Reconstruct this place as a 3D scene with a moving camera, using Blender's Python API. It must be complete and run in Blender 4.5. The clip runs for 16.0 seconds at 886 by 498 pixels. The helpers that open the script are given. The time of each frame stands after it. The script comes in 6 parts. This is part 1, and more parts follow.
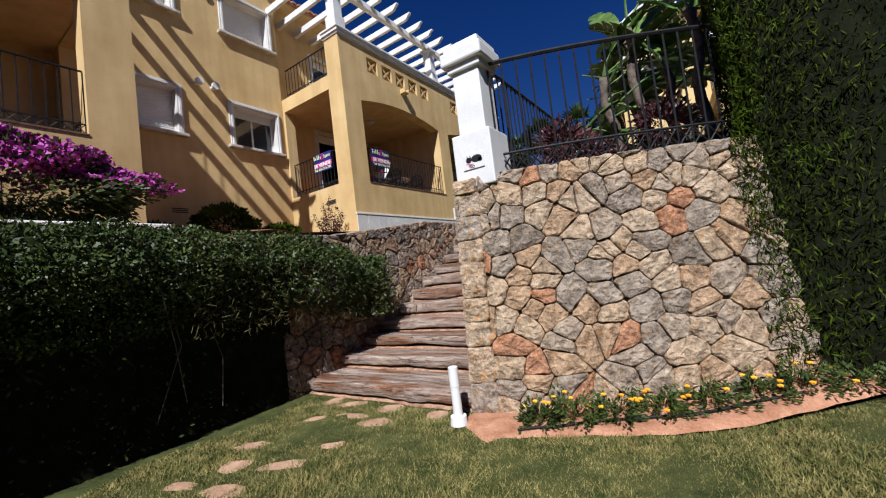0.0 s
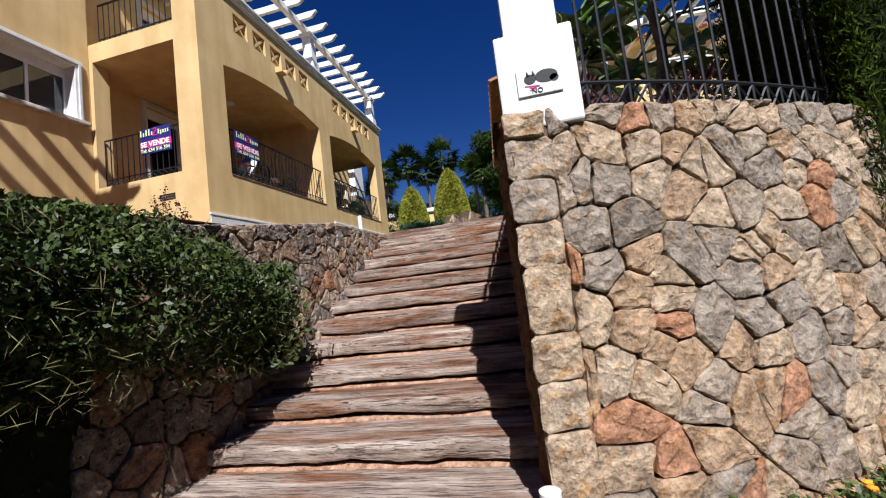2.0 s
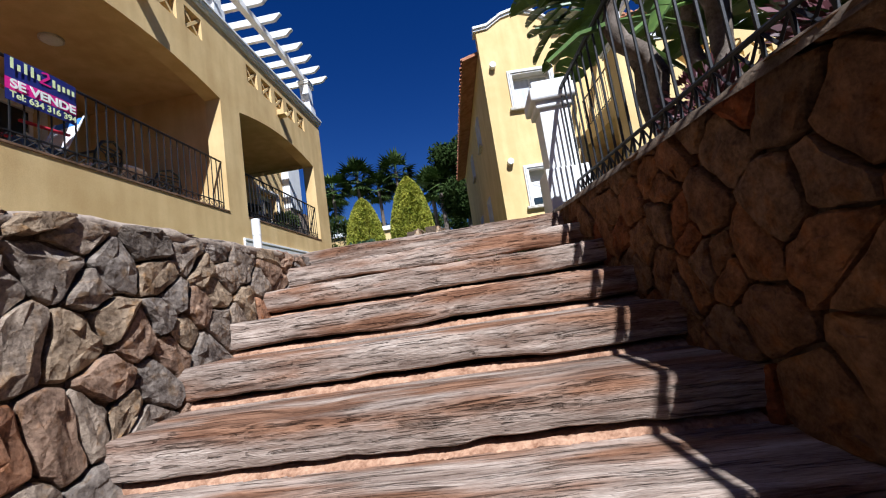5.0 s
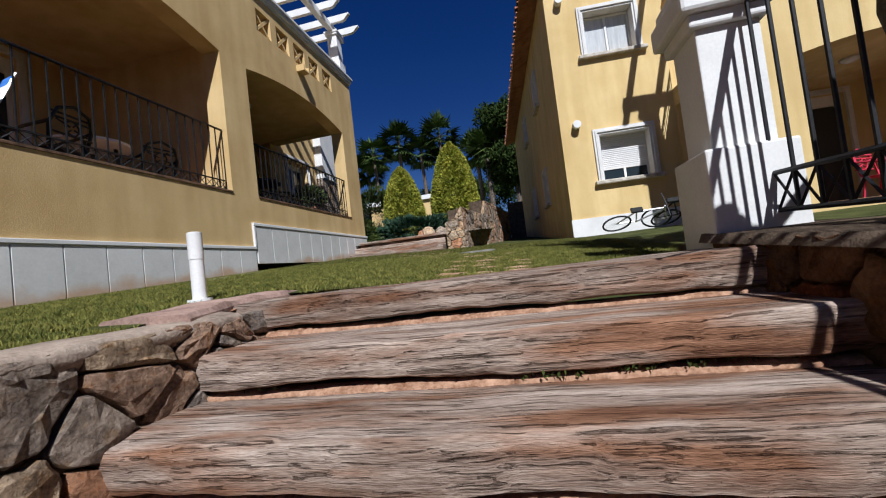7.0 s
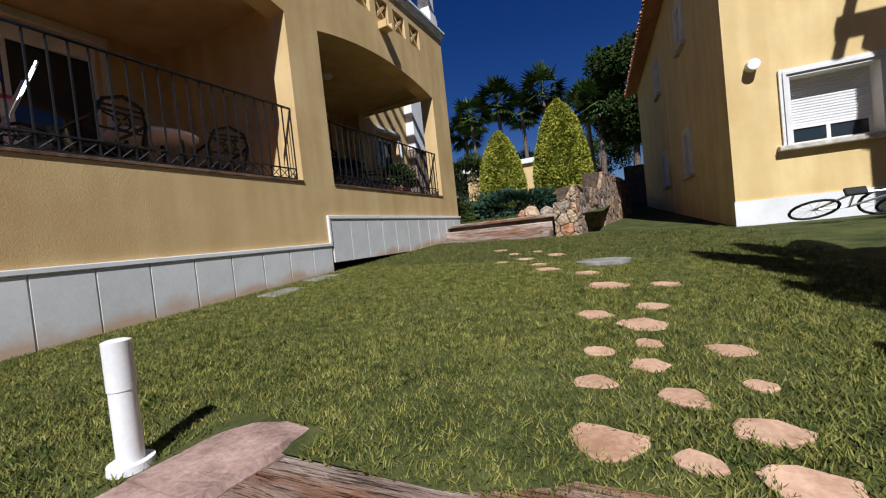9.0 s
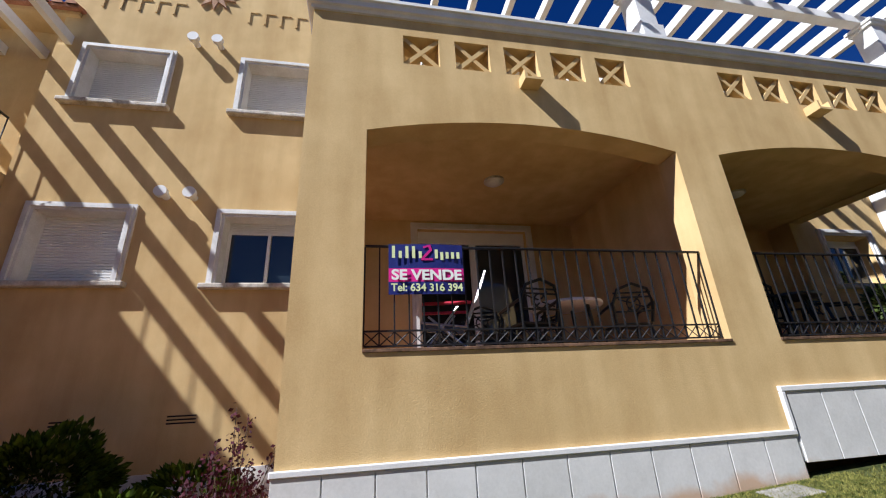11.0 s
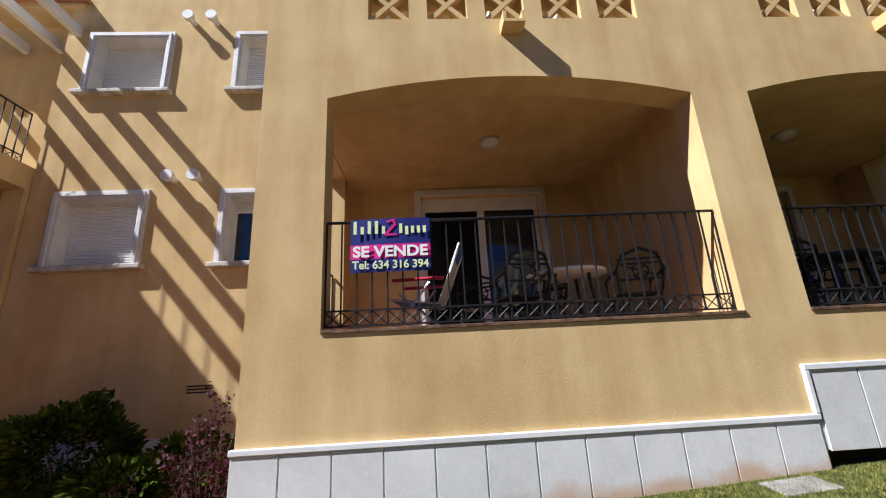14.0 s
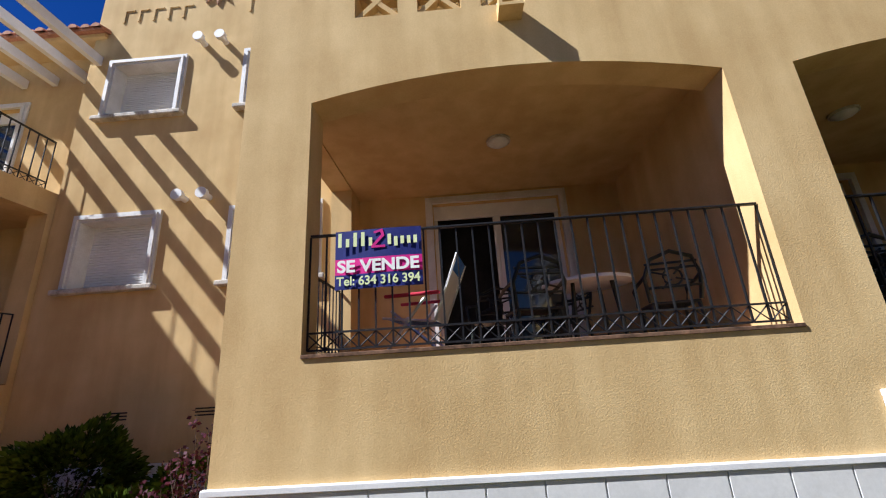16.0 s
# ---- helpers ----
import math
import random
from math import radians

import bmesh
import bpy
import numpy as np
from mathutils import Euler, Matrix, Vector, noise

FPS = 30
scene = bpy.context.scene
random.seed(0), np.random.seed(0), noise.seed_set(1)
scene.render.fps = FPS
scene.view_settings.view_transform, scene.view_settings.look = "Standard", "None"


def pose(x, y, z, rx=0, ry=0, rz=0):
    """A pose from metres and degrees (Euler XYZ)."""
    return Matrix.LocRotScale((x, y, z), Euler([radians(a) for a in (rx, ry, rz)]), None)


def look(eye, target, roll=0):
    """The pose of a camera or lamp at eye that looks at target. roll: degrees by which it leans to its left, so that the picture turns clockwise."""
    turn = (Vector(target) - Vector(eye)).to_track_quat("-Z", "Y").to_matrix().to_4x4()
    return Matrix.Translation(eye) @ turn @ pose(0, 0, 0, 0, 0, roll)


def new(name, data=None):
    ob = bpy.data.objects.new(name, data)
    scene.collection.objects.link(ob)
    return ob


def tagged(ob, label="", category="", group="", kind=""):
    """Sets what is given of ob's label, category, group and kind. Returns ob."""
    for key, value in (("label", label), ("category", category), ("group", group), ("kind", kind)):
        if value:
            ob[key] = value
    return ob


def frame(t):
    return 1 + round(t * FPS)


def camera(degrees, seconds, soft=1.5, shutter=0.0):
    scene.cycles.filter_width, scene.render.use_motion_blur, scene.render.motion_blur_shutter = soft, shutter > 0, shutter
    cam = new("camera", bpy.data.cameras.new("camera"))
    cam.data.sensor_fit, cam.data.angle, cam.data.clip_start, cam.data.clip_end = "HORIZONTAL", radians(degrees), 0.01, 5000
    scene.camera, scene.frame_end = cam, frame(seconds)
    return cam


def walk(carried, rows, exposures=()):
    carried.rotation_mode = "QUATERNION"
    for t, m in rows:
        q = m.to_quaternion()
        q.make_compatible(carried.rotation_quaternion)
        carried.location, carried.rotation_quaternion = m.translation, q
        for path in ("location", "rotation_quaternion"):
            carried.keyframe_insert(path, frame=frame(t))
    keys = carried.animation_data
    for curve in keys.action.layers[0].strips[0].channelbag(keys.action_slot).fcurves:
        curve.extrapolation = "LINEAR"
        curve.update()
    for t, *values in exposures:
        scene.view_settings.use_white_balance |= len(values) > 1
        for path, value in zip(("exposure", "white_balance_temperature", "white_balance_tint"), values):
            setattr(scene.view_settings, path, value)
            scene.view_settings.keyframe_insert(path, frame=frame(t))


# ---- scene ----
cam = camera(96.4, 16.0, soft=1.15)
PATH = [
    (0, (0.549, -0.293, 1.312), (-0.557, 1.369, 1.422), -7.0),
    (0.5, (0.01, -0.029, 1.315), (-0.93, 1.73, 1.453), -7.2),
    (1, (-0.482, 0.243, 1.311), (-1.177, 2.117, 1.391), -7.6),
    (1.5, (-0.959, 0.567, 1.341), (-1.625, 2.446, 1.513), -7.7),
    (2, (-1.357, 0.931, 1.34), (-1.771, 2.882, 1.498), -7.0),
    (2.5, (-1.645, 1.427, 1.347), (-2.029, 3.374, 1.597), -4.3),
    (3, (-1.924, 1.989, 1.317), (-2.314, 3.929, 1.605), -4.4),
    (3.2, (-1.968, 2.22, 1.325), (-2.227, 4.184, 1.599), -6.3),
    (5.3, (-2.423, 4.854, 1.877), (-2.574, 6.834, 2.11), -8.6),
    (5.5, (-2.434, 5.03, 1.936), (-2.544, 7.009, 2.203), -7.8),
    (6, (-2.491, 5.442, 2.113), (-2.765, 7.386, 2.492), -7.6),
    (6.5, (-2.518, 5.827, 2.275), (-2.799, 7.806, 2.35), -9.4),
    (7, (-2.539, 6.179, 2.431), (-2.943, 8.136, 2.516), -6.9),
    (7.5, (-2.62, 6.551, 2.614), (-3.002, 8.514, 2.619), -7.0),
    (8, (-2.708, 6.915, 2.762), (-3.292, 8.827, 2.795), -4.5),
    (8.5, (-2.837, 7.255, 2.89), (-3.67, 9.073, 2.908), -6.4),
    (9, (-2.925, 7.573, 3.049), (-3.807, 9.368, 2.993), -6.1),
    (9.5, (-3.083, 7.715, 3.287), (-4.74, 8.815, 3.498), -5.6),
    (9.8, (-3.214, 7.864, 3.405), (-5.029, 8.645, 3.716), -7.5),
    (10, (-3.296, 7.937, 3.481), (-5.098, 8.628, 4.007), -5.9),
    (10.2, (-3.375, 7.93, 3.544), (-5.198, 8.485, 4.151), -4.7),
    (12.3, (-3.36, 8.056, 3.67), (-5.209, 8.344, 4.377), -2.9),
    (12.5, (-3.365, 8.102, 3.662), (-5.228, 8.382, 4.334), -4.1),
    (13, (-3.385, 8.354, 3.646), (-5.25, 8.618, 4.318), -6.2),
    (13.5, (-3.386, 8.591, 3.73), (-5.312, 8.825, 4.215), -7.6),
    (14, (-3.484, 8.816, 3.786), (-5.41, 8.923, 4.312), -3.0),
    (14.5, (-3.636, 8.969, 3.802), (-5.571, 8.988, 4.309), -1.3),
    (15, (-3.746, 9.123, 3.85), (-5.649, 9.005, 4.456), 0.8),
    (15.5, (-3.861, 9.205, 3.869), (-5.786, 9.145, 4.408), -3.5),
    (16, (-3.87, 9.198, 3.895), (-5.784, 9.13, 4.472), -3.6),
]
walk(cam, [(t, look(eye, target, roll)) for t, eye, target, roll in PATH], exposures=[(0, 0.47, 5700, 13), (0.5, 0.57, 5700, 13), (2, 0.71, 5650, 13), (3, 0.84, 5450, 12), (5.5, 0.88, 5400, 11), (6.2, 0.50, 5500, 11), (7, 0.31, 5600, 11), (9, 0.42, 5650, 12), (10, 0.76, 5600, 13), (12.5, 1.00, 5600, 13), (16, 1.09, 5550, 13)])

# ---- light ----
SUN = Vector((-0.33, 0.86, -1.0)).normalized()
elev = math.asin(-SUN.z)
world = bpy.data.worlds.new("sky")
scene.world = world
world.use_nodes = True
wn = world.node_tree.nodes
sky = wn.new("ShaderNodeTexSky")
sky.sky_type, sky.sun_disc = "NISHITA", False
sky.sun_elevation = elev
sky.sun_rotation = math.atan2(-SUN.x, -SUN.y)
sky.air_density, sky.dust_density, sky.ozone_density, sky.altitude = 1.0, 0.0, 3.0, 200
wn["Background"].inputs["Strength"].default_value = 0.031
deep = wn.new("ShaderNodeHueSaturation")
deep.inputs["Saturation"].default_value, deep.inputs["Hue"].default_value = 1.35, 0.522
world.node_tree.links.new(sky.outputs["Color"], deep.inputs["Color"])
world.node_tree.links.new(deep.outputs["Color"], wn["Background"].inputs["Color"])
sun = new("sun", bpy.data.lights.new("sun", "SUN"))
sun.data.energy, sun.data.angle, sun.data.color = 5.0, radians(0.55), (1.0, 0.95, 0.86)
sun.matrix_world = look((20, -30, 40), Vector((20, -30, 40)) + SUN)

# ---- materials ----


def mat(name, dark, light, rough=0.8, scale=6.0, fine=60.0, bump=0.2, metal=0.0, island=0.0, stretch=(1, 1, 1), third=None, spec=0.3):
    """A two-scale noise material in object metres: broad stains from dark to light, fine grain, relief; island: spread of value by object."""
    m = bpy.data.materials.new(name)
    m.use_nodes = True
    n, l = m.node_tree.nodes, m.node_tree.links
    bsdf = n["Principled BSDF"]
    bsdf.inputs["Roughness"].default_value, bsdf.inputs["Metallic"].default_value = rough, metal
    bsdf.inputs["Specular IOR Level"].default_value = spec
    co = n.new("ShaderNodeTexCoord")
    mp = n.new("ShaderNodeMapping")
    mp.inputs["Scale"].default_value = stretch
    l.new(co.outputs["Object"], mp.inputs["Vector"])
    big, small = n.new("ShaderNodeTexNoise"), n.new("ShaderNodeTexNoise")
    for node, sc, det in ((big, scale, 6), (small, fine, 4)):
        node.inputs["Scale"].default_value, node.inputs["Detail"].default_value = sc, det
        node.inputs["Roughness"].default_value = 0.6
        l.new(mp.outputs["Vector"], node.inputs["Vector"])
    mixv = n.new("ShaderNodeMath")
    mixv.operation = "MULTIPLY_ADD"
    mixv.inputs[1].default_value = 0.35
    l.new(small.outputs["Fac"], mixv.inputs[0])
    sub = n.new("ShaderNodeMath")
    sub.operation = "MULTIPLY"
    sub.inputs[1].default_value = 0.65
    l.new(big.outputs["Fac"], sub.inputs[0])
    l.new(sub.outputs[0], mixv.inputs[2])
    ramp = n.new("ShaderNodeValToRGB")
    ramp.color_ramp.elements[0].position, ramp.color_ramp.elements[1].position = 0.36, 0.64
    ramp.color_ramp.elements[0].color, ramp.color_ramp.elements[1].color = (*dark, 1), (*light, 1)
    if third:
        e = ramp.color_ramp.elements.new(0.5)
        e.color = (*third, 1)
    l.new(mixv.outputs[0], ramp.inputs["Fac"])
    colour = ramp.outputs["Color"]
    if island:
        info, geo, hsv, add = n.new("ShaderNodeObjectInfo"), n.new("ShaderNodeNewGeometry"), n.new("ShaderNodeHueSaturation"), n.new("ShaderNodeMath")
        add.operation = "ADD"
        l.new(info.outputs["Random"], add.inputs[0])
        l.new(geo.outputs["Random Per Island"], add.inputs[1])
        rng = n.new("ShaderNodeMapRange")
        rng.inputs["From Max"].default_value = 2.0
        rng.inputs["To Min"].default_value, rng.inputs["To Max"].default_value = 1 - island, 1 + island
        l.new(add.outputs[0], rng.inputs["Value"])
        l.new(rng.outputs["Result"], hsv.inputs["Value"])
        l.new(colour, hsv.inputs["Color"])
        colour = hsv.outputs["Color"]
    l.new(colour, bsdf.inputs["Base Color"])
    if bump:
        b = n.new("ShaderNodeBump")
        b.inputs["Strength"].default_value, b.inputs["Distance"].default_value = bump, 0.02
        l.new(mixv.outputs[0], b.inputs["Height"])
        l.new(b.outputs["Normal"], bsdf.inputs["Normal"])
    return m


def stone_mat(name, dark, light, tones):
    """Field stone whose hue goes from grey over buff to rust, stone by stone."""
    m = mat(name, dark, light, 0.92, 11, 70, 1.0, spec=0.1)
    n, l = m.node_tree.nodes, m.node_tree.links
    bsdf = n["Principled BSDF"]
    old = bsdf.inputs["Base Color"].links[0].from_socket
    info, ramp, mul = n.new("ShaderNodeObjectInfo"), n.new("ShaderNodeValToRGB"), n.new("ShaderNodeMix")
    ramp.color_ramp.interpolation = "CONSTANT"
    for k, (p, c) in enumerate(tones):
        e = ramp.color_ramp.elements[k] if k < 2 else ramp.color_ramp.elements.new(p)
        e.position, e.color = p, (*c, 1)
    l.new(info.outputs["Random"], ramp.inputs["Fac"])
    mul.data_type, mul.blend_type = "RGBA", "MULTIPLY"
    mul.inputs["Factor"].default_value = 1.0
    l.new(old, mul.inputs[6])
    l.new(ramp.outputs["Color"], mul.inputs[7])
    patch, pr, rust = n.new("ShaderNodeTexNoise"), n.new("ShaderNodeValToRGB"), n.new("ShaderNodeMix")
    patch.inputs["Scale"].default_value, patch.inputs["Detail"].default_value = 3.4, 5
    pr.color_ramp.elements[0].position, pr.color_ramp.elements[1].position = 0.52, 0.66
    l.new(patch.outputs["Fac"], pr.inputs["Fac"])
    rust.data_type, rust.blend_type = "RGBA", "MULTIPLY"
    rust.inputs[7].default_value = (1.0, 0.82, 0.6, 1)
    l.new(pr.outputs["Color"], rust.inputs["Factor"])
    l.new(mul.outputs[2], rust.inputs[6])
    l.new(rust.outputs[2], bsdf.inputs["Base Color"])
    # chipped facets and pits over the grain
    first = bsdf.inputs["Normal"].links[0].from_node
    co = next(k for k in n if k.type == "TEX_COORD")
    chips, pits, addh, rough = n.new("ShaderNodeTexVoronoi"), n.new("ShaderNodeTexNoise"), n.new("ShaderNodeMath"), n.new("ShaderNodeBump")
    warp, mixw = n.new("ShaderNodeTexNoise"), n.new("ShaderNodeMix")
    warp.inputs["Scale"].default_value = 9.0
    mixw.data_type, mixw.blend_type = "RGBA", "LINEAR_LIGHT"
    mixw.inputs["Factor"].default_value = 0.06
    l.new(co.outputs["Object"], warp.inputs["Vector"])
    l.new(co.outputs["Object"], mixw.inputs[6])
    l.new(warp.outputs["Color"], mixw.inputs[7])
    chips.inputs["Scale"].default_value = 17.0
    l.new(mixw.outputs[2], chips.inputs["Vector"])
    pits.inputs["Scale"].default_value, pits.inputs["Detail"].default_value, pits.inputs["Roughness"].default_value = 26.0, 8, 0.72
    l.new(co.outputs["Object"], pits.inputs["Vector"])
    addh.operation = "MULTIPLY_ADD"
    addh.inputs[1].default_value = 1.3
    l.new(pits.outputs["Fac"], addh.inputs[0])
    l.new(chips.outputs["Distance"], addh.inputs[2])
    rough.inputs["Strength"].default_value, rough.inputs["Distance"].default_value = 0.85, 0.03
    l.new(addh.outputs[0], rough.inputs["Height"])
    l.new(first.outputs["Normal"], rough.inputs["Normal"])
    l.new(rough.outputs["Normal"], bsdf.inputs["Normal"])
    return m


def stucco_mat(name, dark, light):
    """Painted render: trowel blotches, fine grain and faint rain streaks."""
    m = mat(name, dark, light, 0.92, 1.3, 75, 0.34, spec=0.1)
    n, l = m.node_tree.nodes, m.node_tree.links
    bsdf = n["Principled BSDF"]
    old = bsdf.inputs["Base Color"].links[0].from_socket
    co, mp, tex, ramp, mul = n.new("ShaderNodeTexCoord"), n.new("ShaderNodeMapping"), n.new("ShaderNodeTexNoise"), n.new("ShaderNodeValToRGB"), n.new("ShaderNodeMix")
    mp.inputs["Scale"].default_value = (2.2, 2.2, 0.3)
    tex.inputs["Scale"].default_value, tex.inputs["Detail"].default_value = 1.6, 5
    l.new(co.outputs["Object"], mp.inputs["Vector"])
    l.new(mp.outputs["Vector"], tex.inputs["Vector"])
    ramp.color_ramp.elements[0].position, ramp.color_ramp.elements[1].position = 0.4, 0.62
    ramp.color_ramp.elements[0].color, ramp.color_ramp.elements[1].color = (0.8, 0.76, 0.7, 1), (1, 1, 1, 1)
    l.new(tex.outputs["Fac"], ramp.inputs["Fac"])
    mul.data_type, mul.blend_type = "RGBA", "MULTIPLY"
    mul.inputs["Factor"].default_value = 0.55
    l.new(old, mul.inputs[6])
    l.new(ramp.outputs["Color"], mul.inputs[7])
    l.new(mul.outputs[2], bsdf.inputs["Base Color"])
    return m


def wood_mat():
    """Sun-bleached sleeper wood: long grain, grey and red-brown zones, dark splits along the grain."""
    m = mat("old_sleeper_wood", (0.15, 0.1, 0.075), (0.52, 0.42, 0.345), 0.92, 2.6, 34, 0.9, island=0.26, stretch=(0.7, 6, 8), third=(0.31, 0.235, 0.185), spec=0.1)
    n, l = m.node_tree.nodes, m.node_tree.links
    bsdf = n["Principled BSDF"]
    old = bsdf.inputs["Base Color"].links[0].from_socket
    co, mp, tex, ramp, mul = n.new("ShaderNodeTexCoord"), n.new("ShaderNodeMapping"), n.new("ShaderNodeTexNoise"), n.new("ShaderNodeValToRGB"), n.new("ShaderNodeMix")
    mp.inputs["Scale"].default_value = (1.5, 30, 42)
    tex.inputs["Scale"].default_value, tex.inputs["Detail"].default_value, tex.inputs["Distortion"].default_value = 2.2, 9, 1.1
    l.new(co.outputs["Object"], mp.inputs["Vector"])
    l.new(mp.outputs["Vector"], tex.inputs["Vector"])
    ramp.color_ramp.elements[0].position, ramp.color_ramp.elements[1].position = 0.31, 0.44
    ramp.color_ramp.elements[0].color, ramp.color_ramp.elements[1].color = (0.16, 0.11, 0.08, 1), (1, 1, 1, 1)
    l.new(tex.outputs["Fac"], ramp.inputs["Fac"])
    mul.data_type, mul.blend_type = "RGBA", "MULTIPLY"
    mul.inputs["Factor"].default_value = 0.72
    l.new(old, mul.inputs[6])
    l.new(ramp.outputs["Color"], mul.inputs[7])
    zone, zr, mix2 = n.new("ShaderNodeTexNoise"), n.new("ShaderNodeValToRGB"), n.new("ShaderNodeMix")
    zone.inputs["Scale"].default_value, zone.inputs["Detail"].default_value = 1.0, 4
    mp2 = n.new("ShaderNodeMapping")
    mp2.inputs["Scale"].default_value = (1.3, 6, 9)
    l.new(co.outputs["Object"], mp2.inputs["Vector"])
    l.new(mp2.outputs["Vector"], zone.inputs["Vector"])
    zr.color_ramp.elements[0].position, zr.color_ramp.elements[1].position = 0.45, 0.62
    l.new(zone.outputs["Fac"], zr.inputs["Fac"])
    mix2.data_type, mix2.blend_type = "RGBA", "MULTIPLY"
    mix2.inputs[7].default_value = (0.66, 0.44, 0.32, 1)
    l.new(zr.outputs["Color"], mix2.inputs["Factor"])
    l.new(mul.outputs[2], mix2.inputs[6])
    l.new(mix2.outputs[2], bsdf.inputs["Base Color"])
    first = bsdf.inputs["Normal"].links[0].from_node
    b = n.new("ShaderNodeBump")
    b.inputs["Strength"].default_value, b.inputs["Distance"].default_value = 0.9, 0.02
    l.new(ramp.outputs["Color"], b.inputs["Height"])
    l.new(first.outputs["Normal"], b.inputs["Normal"])
    l.new(b.outputs["Normal"], bsdf.inputs["Normal"])
    return m


STONE = stone_mat("field_stone", (0.19, 0.15, 0.11), (0.7, 0.6, 0.47), [(0.0, (0.72, 0.69, 0.69)), (0.2, (0.84, 0.78, 0.74)), (0.38, (1.0, 0.87, 0.74)), (0.6, (0.95, 0.76, 0.6)), (0.72, (1.0, 0.9, 0.8)), (0.88, (0.95, 0.58, 0.42)), (0.96, (0.55, 0.52, 0.51))])
GREYSTONE = stone_mat("grey_field_stone", (0.11, 0.085, 0.07), (0.5, 0.42, 0.34), [(0.0, (0.72, 0.71, 0.72)), (0.25, (0.84, 0.8, 0.77)), (0.5, (1.0, 0.87, 0.7)), (0.66, (0.9, 0.7, 0.58)), (0.78, (1.0, 0.92, 0.84)), (0.9, (0.9, 0.55, 0.38)), (0.96, (0.5, 0.48, 0.47))])
# Rust-toned stone, darkened so that the right wall's shade is in its colour
SHADED_RUSTSTONE = stone_mat("shaded_rust_field_stone", (0.085, 0.05, 0.03), (0.3, 0.18, 0.105), [(0.0, (0.85, 0.85, 0.85)), (0.2, (1.0, 0.9, 0.76)), (0.45, (1.0, 0.8, 0.62)), (0.65, (1.0, 0.66, 0.46)), (0.8, (0.8, 0.72, 0.65)), (0.9, (1.0, 0.55, 0.36)), (0.97, (0.6, 0.6, 0.58))])
BEAD = mat("crumbled_mortar", (0.17, 0.08, 0.045), (0.5, 0.31, 0.2), 0.95, 12, 60, 0.9, spec=0.08)
CAPPING = mat("earthy_capping", (0.15, 0.11, 0.085), (0.4, 0.32, 0.25), 0.95, 5, 45, 1.0, spec=0.08)
# Dark tone of the added walls that hold back sky light
SKY_BLOCK = mat("sky_block", (0.07, 0.065, 0.05), (0.17, 0.155, 0.125), 0.95, 2, 30, 0.4, spec=0.08)
CONCRETE = mat("grey_concrete", (0.13, 0.125, 0.11), (0.33, 0.31, 0.28), 0.92, 7, 50, 0.4, spec=0.1)
STAINED = mat("stained_coping", (0.05, 0.032, 0.022), (0.26, 0.15, 0.09), 0.9, 6, 40, 0.4, spec=0.1)
# Tan mortar made darker: the joints' recess shade is in this colour
MORTAR = mat("mortar", (0.05, 0.036, 0.025), (0.16, 0.115, 0.08), 0.95, 9, 70, 0.6, spec=0.1)
STUCCO = stucco_mat("ochre_stucco", (0.55, 0.38, 0.17), (0.68, 0.5, 0.245))
WHITE = mat("white_paint", (0.62, 0.61, 0.59), (0.76, 0.75, 0.73), 0.6, 2.5, 60, 0.08)
TRIM = mat("white_trim", (0.55, 0.53, 0.5), (0.72, 0.71, 0.69), 0.65, 3, 40, 0.1)
SILL = mat("weathered_sill", (0.3, 0.26, 0.2), (0.66, 0.61, 0.53), 0.85, 7, 50, 0.25)


def tile_mat():
    """Pale tiles with red earth splashed over their lower edge, along the lawn's slope."""
    m = mat("plinth_tile", (0.56, 0.55, 0.52), (0.69, 0.68, 0.65), 0.5, 2.2, 40, 0.04, island=0.05)
    n, l = m.node_tree.nodes, m.node_tree.links
    bsdf = n["Principled BSDF"]
    old = bsdf.inputs["Base Color"].links[0].from_socket
    co, dot, tex, sub, rng, mix = n.new("ShaderNodeTexCoord"), n.new("ShaderNodeVectorMath"), n.new("ShaderNodeTexNoise"), n.new("ShaderNodeMath"), n.new("ShaderNodeMapRange"), n.new("ShaderNodeMix")
    dot.operation = "DOT_PRODUCT"
    dot.inputs[1].default_value = (0, -0.058, 1)
    l.new(co.outputs["Object"], dot.inputs[0])
    tex.inputs["Scale"].default_value, tex.inputs["Detail"].default_value = 3.0, 6
    l.new(co.outputs["Object"], tex.inputs["Vector"])
    sub.operation = "MULTIPLY_ADD"
    sub.inputs[1].default_value = -0.4
    l.new(tex.outputs["Fac"], sub.inputs[0])
    l.new(dot.outputs["Value"], sub.inputs[2])
    rng.inputs["From Min"].default_value, rng.inputs["From Max"].default_value = 1.83, 1.96
    rng.inputs["To Min"].default_value, rng.inputs["To Max"].default_value = 0.75, 0.0
    l.new(sub.outputs[0], rng.inputs["Value"])
    mix.data_type = "RGBA"
    mix.inputs[7].default_value = (0.5, 0.3, 0.16, 1)
    l.new(rng.outputs["Result"], mix.inputs["Factor"])
    l.new(old, mix.inputs[6])
    l.new(mix.outputs[2], bsdf.inputs["Base Color"])
    return m


